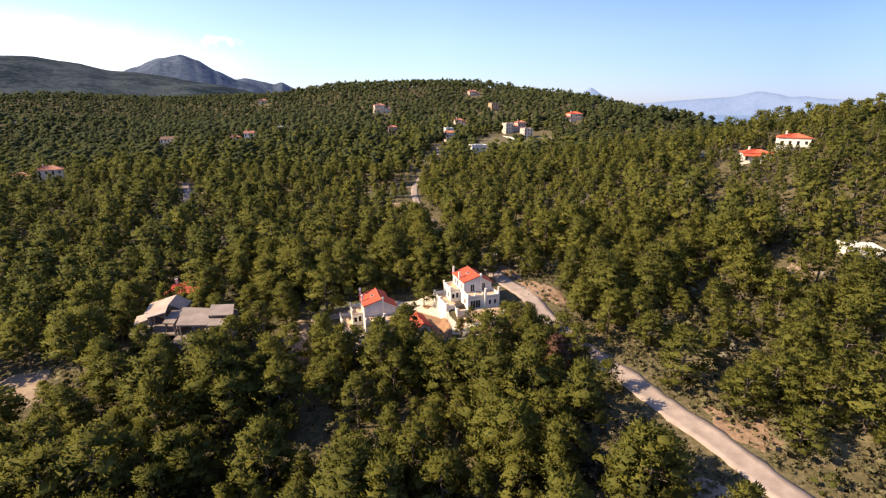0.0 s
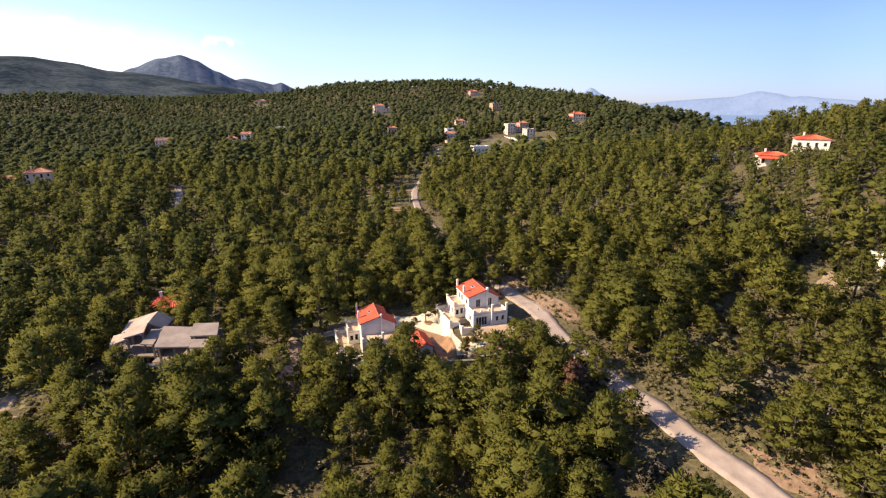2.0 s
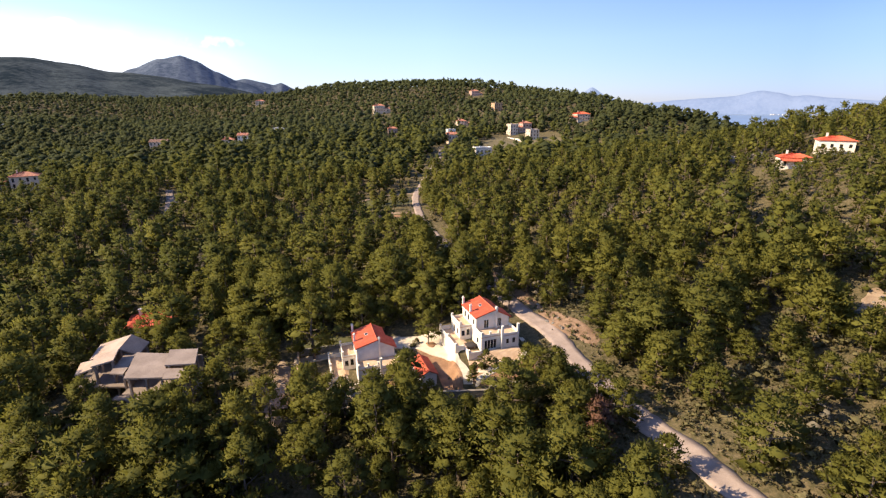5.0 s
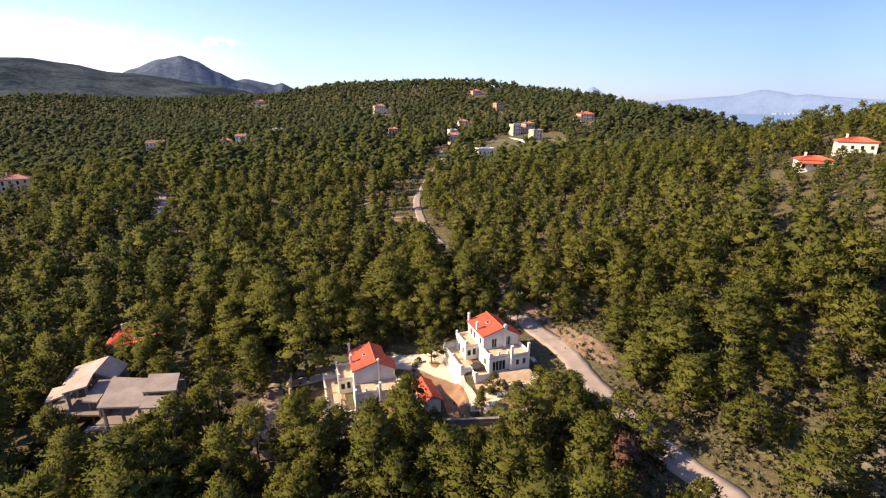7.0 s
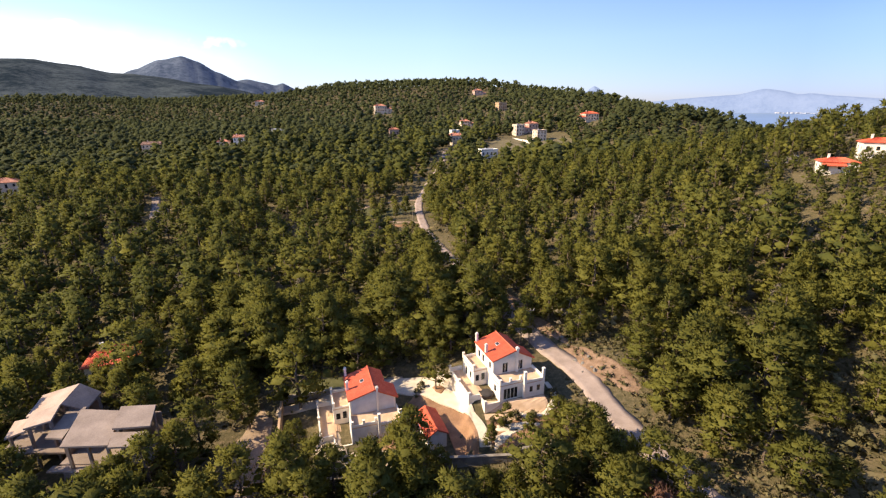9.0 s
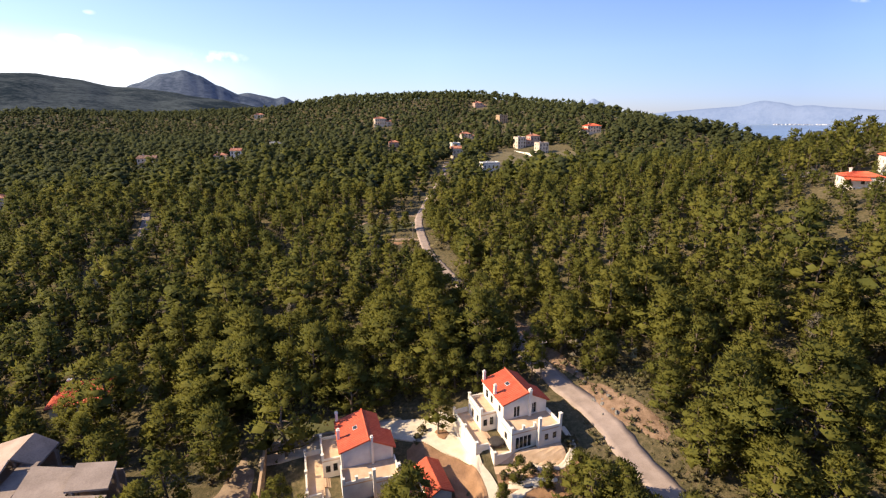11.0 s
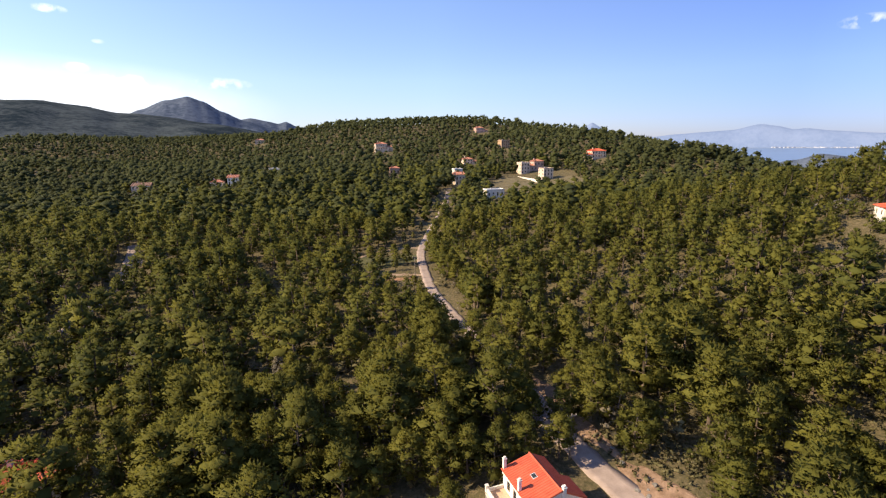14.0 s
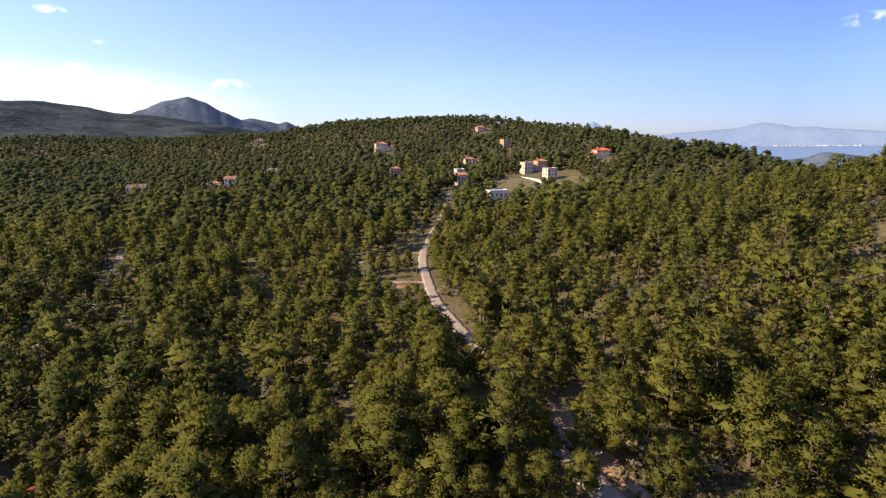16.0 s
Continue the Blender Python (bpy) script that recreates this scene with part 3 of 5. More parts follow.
for i in range(60):
    t = town_rng.random()
    bx, by = 2512 + 392 * t + town_rng.uniform(-15, 15), 3554 - 320 * t + town_rng.uniform(-15, 15)
    w = town_rng.uniform(4, 16)
    town.box(bx - w, bx + w, by - 6, by + 6, -30, -24 + town_rng.uniform(0, 5))
tagged(new("backdrop_town", town.mesh("backdrop_town", M_TOWN)), "pale buildings along the far shore", "town", kind="stuff")

# ---- walls with openings, windows, roofs ----


def cells(lo, hi, cuts):
    c = sorted({lo, hi, *[p for p in cuts if lo < p < hi]})
    return list(zip(c, c[1:]))


def wall_x(b, x0, x1, y, thick, z0, z1, holes=()):
    """A wall along x with its outer face at y, and holes (x0, x1, z0, z1)."""
    for p, q in cells(x0, x1, [h[i] for h in holes for i in (0, 1)]):
        for r, s in cells(z0, z1, [h[i] for h in holes for i in (2, 3)]):
            if not any(h[0] <= p and q <= h[1] and h[2] <= r and s <= h[3] for h in holes):
                b.box(p, q, y, y + thick, r, s)


def wall_y(b, y0, y1, x, thick, z0, z1, holes=()):
    for p, q in cells(y0, y1, [h[i] for h in holes for i in (0, 1)]):
        for r, s in cells(z0, z1, [h[i] for h in holes for i in (2, 3)]):
            if not any(h[0] <= p and q <= h[1] and h[2] <= r and s <= h[3] for h in holes):
                b.box(x, x + thick, p, q, r, s)


def window(parent, name, along, p0, p1, at, z0, z1, leaves=2, depth=0.12, mat=None):
    """A window or glazed door: frame bars and one pane for each leaf. along: 'x' or 'y'."""
    def put(b, a0, a1, d0, d1, c0, c1):
        if along == "x":
            b.box(a0, a1, at + d0, at + d1, c0, c1)
        else:
            b.box(at + d0, at + d1, a0, a1, c0, c1)
    fr = Build()
    t = 0.07
    put(fr, p0, p1, depth - 0.03, depth + 0.04, z1 - t, z1)
    put(fr, p0, p1, depth - 0.03, depth + 0.04, z0, z0 + t)
    for i in range(leaves + 1):
        c = p0 + (p1 - p0) * i / leaves
        put(fr, max(p0, c - t / 2 - (t / 2 if i == leaves else 0)), min(p1, c + t / 2 + (t / 2 if i == 0 else 0)), depth - 0.03, depth + 0.04, z0 + t, z1 - t)
    frame_ob = part(name, fr, mat or M_FRAME, parent)
    for i in range(leaves):
        a0, a1 = p0 + (p1 - p0) * i / leaves + t, p0 + (p1 - p0) * (i + 1) / leaves - t
        g = Build()
        put(g, a0, a1, depth, depth + 0.015, z0 + t, z1 - t)
        part("pane", g, M_GLASS, frame_ob)
    return frame_ob


def tiled(corners, pitch=0.36, thick=0.16):
    """A roof slope of half-round tile rows that run from eave to ridge, as one sheet with thickness. Corners: two at the eave, two at the ridge."""
    a, b_, c, d = [Vector(q) for q in corners]
    n = max(3, round((b_ - a).length / pitch))
    up = (b_ - a).cross(d - a).normalized()
    if up.z < 0:
        up = -up
    v, f = [], []
    cols = 4 * n + 1
    for k in range(cols):
        u = k / (cols - 1)
        h = (0.0, 0.075, 0.105, 0.075)[k % 4]
        for w in (0.0, 1.0):
            q = (a.lerp(b_, u)).lerp(d.lerp(c, u), w)
            v.append(tuple(q + up * h))
            v.append(tuple(q - up * thick))
    for k in range(cols - 1):
        o, e = 4 * k, 4 * (k + 1)
        f += [[o, e, e + 2, o + 2], [o + 1, o + 3, e + 3, e + 1], [o, o + 1, e + 1, e], [o + 2, e + 2, e + 3, o + 3]]
    e = 4 * (cols - 1)
    f += [[0, 2, 3, 1], [e, e + 1, e + 3, e + 2]]
    return Build().add(v, f)


def posts(parent, spots, z0, z1, half=0.17, mat=None):
    for x, y in spots:
        b = Build().box(x - half, x + half, y - half, y + half, z0, z1)
        b.box(x - half - 0.05, x + half + 0.05, y - half - 0.05, y + half + 0.05, z1, z1 + 0.08)
        part("post", b, mat or M_WHITE, parent)


def villa(x, y, z, turn, finished, label):
    """Two-storey Mediterranean villa: gabled tile roof, front terrace over the ground floor, side wing and raised patio."""
    root = thing("villa", pose(x, y, z, 0, 0, turn), label, "house", "pair of villas")
    wall = M_WHITE
    front = M_WHITE if finished else M_GREY_RENDER
    doors_up = [(2.1, 3.2, 3.0, 5.1), (5.0, 6.1, 3.0, 5.1)] if finished else []
    sides = [(1.2, 1.9, 3.7, 4.9), (3.9, 4.7, 3.5, 4.9), (5.6, 6.4, 3.5, 4.9)]
    body = Build()
    wall_y(body, 0.3, 7.5, 0.3, 0.3, -1.2, 5.7, sides)
    wall_y(body, 0.3, 4.0, 7.5, 0.3, -1.2, 4.95)
    wall_y(body, 4.0, 7.5, 6.0, 0.3, -1.2, 5.8)
    wall_x(body, 0.6, 6.0, 7.2, 0.3, -1.2, 5.7)
    wall_x(body, 6.3, 7.5, 3.7, 0.3, -1.2, 5.0)
    body.hexa([(0.3, 7.2, 5.7), (6.3, 7.2, 5.7), (6.3, 7.5, 5.7), (0.3, 7.5, 5.7)], [(4.2, 7.2, 6.8), (4.5, 7.2, 6.8), (4.5, 7.5, 6.8), (4.2, 7.5, 6.8)])
    part("wall", body, wall, root, "white rendered side walls")
    gable = Build()
    wall_x(gable, 0.6, 7.5, 0.3, 0.3, -1.0, 4.9, doors_up)
    gable.hexa([(0.6, 0.3, 4.9), (7.5, 0.3, 4.9), (7.5, 0.6, 4.9), (0.6, 0.6, 4.9)], [(0.6, 0.3, 5.75), (7.5, 0.3, 5.1), (7.5, 0.6, 5.1), (0.6, 0.6, 5.75)])
    gable.hexa([(0.6, 0.3, 5.75), (7.5, 0.3, 5.1), (7.5, 0.6, 5.1), (0.6, 0.6, 5.75)], [(4.2, 0.3, 6.8), (4.5, 0.3, 6.8), (4.5, 0.6, 6.8), (4.2, 0.6, 6.8)])
    part("gable_wall", gable, front, root, "white rendered gable" if finished else "grey unpainted gable")
    inner = Build().box(0.6, 7.5, 0.6, 3.6, 2.7, 2.94).box(0.6, 6.0, 3.6, 7.2, 2.7, 2.94)
    part("floor_slab", inner, M_CONCRETE, root)
    part("roof_slope", tiled([(0.0, 7.7, 5.8), (0.0, 0.0, 5.8), (4.35, 0.0, 7.05), (4.35, 7.7, 7.05)]), M_TILE, root, "bright orange clay tiles")
    part("roof_slope", tiled([(8.2, 0.0, 4.95), (8.2, 4.0, 4.95), (4.35, 4.0, 7.05), (4.35, 0.0, 7.05)]), M_TILE, root, "orange clay tiles")
    part("roof_slope", tiled([(6.7, 4.0, 5.77), (6.7, 7.7, 5.77), (4.35, 7.7, 7.05), (4.35, 4.0, 7.05)]), M_TILE, root)
    ridge = Build().tube((4.35, -0.05, 7.07), (4.35, 7.75, 7.07), 0.14, 0.14)
    for x0, z0, x1, z1 in ((0.0, 5.85, 4.35, 7.1), (4.35, 7.1, 8.2, 5.0)):
        ridge.tube((x0, 0.05, z0), (x1, 0.05, z1), 0.1, 0.1, 6)
    part("ridge_tiles", ridge, M_TILE, root)
    sk = Build().slab([(2.5, 4.4, 6.62), (2.5, 3.5, 6.62), (3.15, 3.5, 6.8), (3.15, 4.4, 6.8)], 0.1)
    sky_l = part("skylight", sk, M_METAL, root, "grey roof skylight")
    part("pane", Build().slab([(2.58, 4.3, 6.67), (2.58, 3.6, 6.67), (3.07, 3.6, 6.81), (3.07, 4.3, 6.81)], 0.02), M_GLASS, sky_l)
    for cx, cy, c0, c1, h in ((0.45, 7.5, 5.0, 7.35, 0.2), (0.3, 3.2, 5.3, 7.35, 0.2), (4.75, 0.1, -0.5, 7.4, 0.22 if finished else 0.16)):
        ch = Build().box(cx - h, cx + h, cy - h, cy + h, c0, c1).box(cx - h - 0.06, cx + h + 0.06, cy - h - 0.06, cy + h + 0.06, c1, c1 + 0.1)
        ch.box(cx - h + 0.05, cx + h - 0.05, cy - h + 0.05, cy + h - 0.05, c1 + 0.1, c1 + 0.3)
        part("chimney", ch, M_WHITE, root, "slim white chimney")
    if finished:
        window(root, "door", "x", 2.1, 3.2, 0.3, 3.0, 5.1, mat=M_WHITE)
        window(root, "door", "x", 5.0, 6.1, 0.3, 3.0, 5.1, mat=M_WHITE)
        dish = Build()
        for i in range(4):
            r0, r1 = 0.5 * i / 4, 0.5 * (i + 1) / 4
            dish.tube((3.6, 0.1 - 0.12 * (r0 / 0.5) ** 2, 5.6), (3.6, 0.1 - 0.12 * (r1 / 0.5) ** 2 - 0.001, 5.6), r0 + 0.001, r1, 14)
        dish.tube((3.6, 0.3, 5.5), (3.6, 0.05, 5.6), 0.03, 0.03, 6)
        part("satellite_dish", dish, M_WHITE, root, "white satellite dish")
    for y0, y1, z0, z1 in sides:
        window(root, "window", "y", y0, y1, 0.3, z0, z1, 1)
    # ground floor under the front terrace
    low = Build()
    wall_x(low, 0.0, 4.2, -3.0, 0.25, -1.0, 2.75, [(0.7, 3.4, 0.05, 2.15)] if finished else [])
    wall_y(low, -2.75, 0.3, 0.0, 0.25, -1.0, 2.75, [(-1.6, -0.8, 0.9, 2.1)] if finished else [])
    wall_x(low, 4.2, 8.0, -3.7, 0.25, -1.2, 2.75, [(5.2, 5.95, 0.9, 2.1), (6.6, 7.35, 0.9, 2.1)] if finished else [])
    wall_y(low, -3.45, -3.0, 4.2, 0.25, -1.0, 2.75)
    wall_y(low, -3.45, 0.3, 7.75, 0.25, -1.2, 2.75)
    part("lower_wall", low, front, root, "white lower walls" if finished else "grey unpainted lower walls")
    part("terrace_floor", Build().box(0.0, 8.0, -3.0, 0.28, 2.75, 2.95).box(4.2, 8.0, -3.7, -3.0, 2.75, 2.95), M_TERRACE, root, "sandy terracotta terrace")
    par = Build()
    par.box(0.0, 0.18, -3.0, 0.25, 2.95, 3.75)
    par.box(0.18, 4.2, -3.0, -2.82, 2.95, 3.35)
    par.box(4.2, 8.0, -3.7, -3.52, 2.95, 3.35)
    par.box(7.82, 8.0, -3.52, 0.28, 2.95, 3.5)
    part("parapet", par, M_WHITE, root, "low white parapet")
    posts(root, [(0.2, -2.8), (2.0, -2.85), (3.9, -2.85)], 2.95, 3.9, 0.16)
    posts(root, [(4.35, -3.55), (7.85, -3.55)], -1.0, 5.0, 0.2)
    if finished:
        window(root, "door", "x", 0.7, 3.4, -3.0, 0.05, 2.15, 4, mat=M_WHITE)
        window(root, "window", "x", 5.2, 5.95, -3.7, 0.9, 2.1, 1, mat=M_WHITE)
        window(root, "window", "x", 6.6, 7.35, -3.7, 0.9, 2.1, 1, mat=M_WHITE)
        window(root, "window", "y", -1.6, -0.8, 0.0, 0.9, 2.1, 1)
    # side wing with roof terrace
    wing = Build()
    wing_holes = [(-1.9, -1.2, 0.9, 2.1), (-0.8, -0.15, 0.9, 2.3)]
    wall_x(wing, -2.3, 0.28, 2.6, 0.25, -1.0, 2.85, wing_holes)
    wall_y(wing, 2.85, 7.5, -2.3, 0.25, -1.0, 2.85, [(3.6, 4.3, 0.9, 2.2), (5.4, 6.2, 0.6, 2.2)])
    wall_x(wing, -2.05, 0.28, 7.25, 0.25, -1.0, 2.85)
    part("wing_wall", wing, M_WHITE, root)
    part("wing_terrace", Build().box(-2.3, 0.28, 2.6, 7.5, 2.85, 3.05), M_TERRACE, root, "tiled roof terrace")
    wp = Build().box(-2.3, -2.1, 2.6, 7.5, 3.05, 3.75).box(-2.1, 0.28, 2.6, 2.78, 3.05, 3.3).box(-2.1, 0.28, 7.32, 7.5, 3.05, 3.5)
    part("parapet", wp, M_WHITE, root)
    posts(root, [(-2.2, 7.35), (-2.2, 2.75)], 3.05, 4.1, 0.18)
    for h in wing_holes:
        window(root, "window", "x", h[0], h[1], 2.6, h[2], h[3], 1)
    window(root, "window", "y", 3.6, 4.3, -2.3, 0.9, 2.2, 1)
    window(root, "window", "y", 5.4, 6.2, -2.3, 0.6, 2.2, 2)
    # raised patio on the downhill side
    pat = Build().box(-4.6, -2.3, -1.0, 7.8, -3.2, 0.35).box(-2.3, 0.0, -2.9, 2.6, -3.2, -0.1)
    part("patio", pat, M_TERRACE, root, "raised sandy patio")
    pw = Build()
    pw.box(-4.85, -4.6, -1.25, 7.8, -3.4, 1.15)
    pw.box(-4.6, -2.8, -1.25, -1.0, -3.4, 0.95)
    pw.box(-2.8, -2.55, -3.15, -1.0, -3.4, 0.4)
    pw.box(-2.55, 0.0, -3.15, -2.9, -3.4, 0.1)
    pw.box(-4.6, -2.3, 7.8, 8.0, -3.4, 1.15)
    part("patio_wall", pw, M_WHITE, root, "tall white patio wall")
    posts(root, [(-4.72, 7.85), (-4.72, 3.2), (-4.72, -1.12)], -0.4, 1.6, 0.18)
    posts(root, [(-2.67, -3.02)], -0.4, 0.7, 0.18)
    for i in range(3):
        part("step", Build().box(-2.3 + 0.3 * i, -2.0 + 0.3 * i, 0.6, 2.4, -0.1, 0.32 - 0.14 * i), M_TERRACE, root)
    return root


TURN_A = 19.4
villa(7.1, 104.4, 0.8, TURN_A, True, "white two-storey villa with orange tile roof and terraces")
villa(-16.7, 99.4, -3.1, 17.0, False, "unfinished white and grey villa with orange tile roof")

# dark dome on a round base, on the patio
tub = thing("patio_dome", pose(7.1, 104.4, 0.71, 0, 0, TURN_A) @ pose(-1.2, -0.6, 0), "dark dome on a round base on the villa's patio", "tub")
tb = Build()
for i in range(6):
    a0, a1 = i * math.pi / 12, (i + 1) * math.pi / 12
    tb.tube((0, 0, 0.5 + 0.45 * math.sin(a0)), (0, 0, 0.5 + 0.45 * math.sin(a1) + 0.001), 1.15 * math.cos(a0), 1.15 * math.cos(a1) + 0.001, 18)
part("cover", tb, M_DARK, tub)
part("tub_body", Build().tube((0, 0, 0), (0, 0, 0.5), 1.05, 1.1, 18), M_FRAME, tub)

# garage with a small tiled roof
gar = thing("garage", pose(-3.9, 95.0, level(-3, 98), 0, 0, TURN_A), "small white garage with orange hipped tile roof", "garage")
gw = Build()
wall_x(gw, 0, 3.2, 0, 0.2, -1.5, 2.3)
wall_x(gw, 0, 3.2, 5.8, 0.2, -1.5, 2.3)
wall_y(gw, 0.2, 5.8, 0, 0.2, -1.5, 2.3)
wall_y(gw, 0.2, 5.8, 3.0, 0.2, -1.5, 2.3, [(1.5, 3.6, -0.2, 1.9)])
part("wall", gw, M_WHITE, gar)
part("roof_slope", tiled([(-0.3, 6.3, 2.3), (-0.3, -0.3, 2.3), (1.6, -0.3, 3.4), (1.6, 6.3, 3.4)]), M_TILE, gar)
part("roof_slope", tiled([(3.5, -0.3, 2.3), (3.5, 6.3, 2.3), (1.6, 6.3, 3.4), (1.6, -0.3, 3.4)]), M_TILE, gar)
part("gable_wall", Build().add([(0, 0.1, 2.2), (3.2, 0.1, 2.2), (1.6, 0.1, 3.2), (0, 0.3, 2.2), (3.2, 0.3, 2.2), (1.6, 0.3, 3.2)], [[0, 1, 2], [5, 4, 3], [0, 3, 4, 1], [1, 4, 5, 2], [2, 5, 3, 0]]), M_WHITE, gar)
part("garage_door", Build().box(3.08, 3.14, 1.5, 3.6, -0.2, 1.9), M_FRAME, gar, "brown garage door")


def stone_wall(name, a, b, top, h, thick, mat, label, seed, coping=True):
    """A garden wall of single stones or blocks from a to b."""
    rng = random.Random(seed)
    ax, bx = Vector((*a, 0)), Vector((*b, 0))
    w = (bx - ax).normalized()
    root = thing(name, Matrix.Translation((a[0], a[1], top)) @ Matrix.Rotation(math.atan2(w.y, w.x), 4, "Z"), label, "wall", "", "structure")
    ln = (bx - ax).length
    part("core", Build().box(0, ln, -thick / 2 + 0.03, thick / 2 - 0.03, -h, -0.1), mat, root)
    if coping:
        part("coping", Build().box(-0.05, ln + 0.05, -thick / 2 - 0.06, thick / 2 + 0.06, -0.1, 0.0), mat, root)
    rows = int(h / 0.4)
    for r in range(rows):
        p = -0.3 * (r % 2)
        while p < ln:
            q = p + rng.uniform(0.5, 0.95)
            lo, hi = max(p, 0), min(q - 0.03, ln)
            if hi - lo > 0.15:
                d = rng.uniform(0.0, 0.05)
                part("stone", Build().hexa([(lo, -thick / 2 - d, -0.48 - 0.4 * r), (hi, -thick / 2 - d, -0.48 - 0.4 * r), (hi, 0, -0.48 - 0.4 * r), (lo, 0, -0.48 - 0.4 * r)],
                                           [(lo + 0.02, -thick / 2 - d + 0.03, -0.13 - 0.4 * r), (hi - 0.02, -thick / 2 - d + 0.03, -0.13 - 0.4 * r), (hi, 0, -0.13 - 0.4 * r), (lo, 0, -0.13 - 0.4 * r)]), mat, root)
            p = q
    return root


stone_wall("retaining_wall", (-0.5, 92.2), (8.8, 92.6), -2.0, 2.4, 0.4, M_RUBBLE, "grey stone retaining wall below the villa garden", 21)
stone_wall("retaining_wall", (8.8, 92.6), (18.0, 94.6), -1.2, 3.0, 0.4, M_RUBBLE, "grey stone retaining wall stepping up the slope", 22)
stone_wall("boundary_wall", (-26.4, 92.0), (-30.2, 107.0), -1.6, 3.6, 0.25, M_OCHRE, "sunlit orange-cream boundary wall beside the dirt drive", 23)
stone_wall("garden_wall", (-30.0, 107.6), (-19.0, 110.6), -1.9, 1.4, 0.4, M_RUBBLE, "low stone wall edging the grass strip", 24)
stone_wall("garden_wall", (-1.2, 92.6), (-4.2, 94.4), -2.4, 1.2, 0.3, M_PAVING, "low cream garden wall by the garage", 25)
stone_wall("garden_wall", (-19.5, 90.4), (-10.0, 91.2), -4.0, 2.0, 0.4, M_YARD, "cream stone terrace wall below the unfinished villa", 26)
patch("garden_path", 10.2, 97.2, 4.0, 1.0, 0.1, M_PAVING, "cream flagstone path through the garden", "path", 31, 0.26)
patch("garden_path", 8.2, 95.2, 2.4, 0.8, 0.5, M_PAVING, "cream flagstone steps in the garden", "path", 32, 0.26)
ribbon("garden_path", [(17.2, 107.5), (17.9, 104.8), (17.4, 102.2), (15.6, 100.4), (13.0, 99.8), (11.0, 100.4)], 0.9, M_PAVING, "curved cream path round the villa's corner", "path", 0.2, 0.25, 0.6, 0.06)
patch("villa_yard", -9.0, 96.5, 4.5, 3.5, 0.2, M_SOIL, "bare brown earth beside the garage", "soil", 39, 0.06)
between("garden_soil", [(5.7, 94.0), (9, 93.6), (13, 94.4), (18.2, 95.8)], [(5.6, 98.9), (9, 98.6), (13, 99.2), (18.6, 102.0)], M_SOIL, "reddish planted garden bed", "soil", 0.14)
between("front_patio", [(5.5, 99.0), (9, 98.6), (13, 99.2), (16.4, 100.8)], [(5.4, 101.0), (8.2, 101.5), (12, 102.5), (15.8, 103.5)], M_TERRACE, "sandy tiled patio along the villa's front", "patio", 0.16)
patch("yard", -19.5, 96.5, 2.6, 4.5, 0.3, M_YARD, "cream paved yard beside the unfinished villa", "yard", 35, 0.1)
patch("yard", -11.5, 93.8, 5.5, 1.8, 0.1, M_YARD, "pale rubble yard below the unfinished villa", "yard", 36, 0.1)

# ---- unfinished concrete building ----


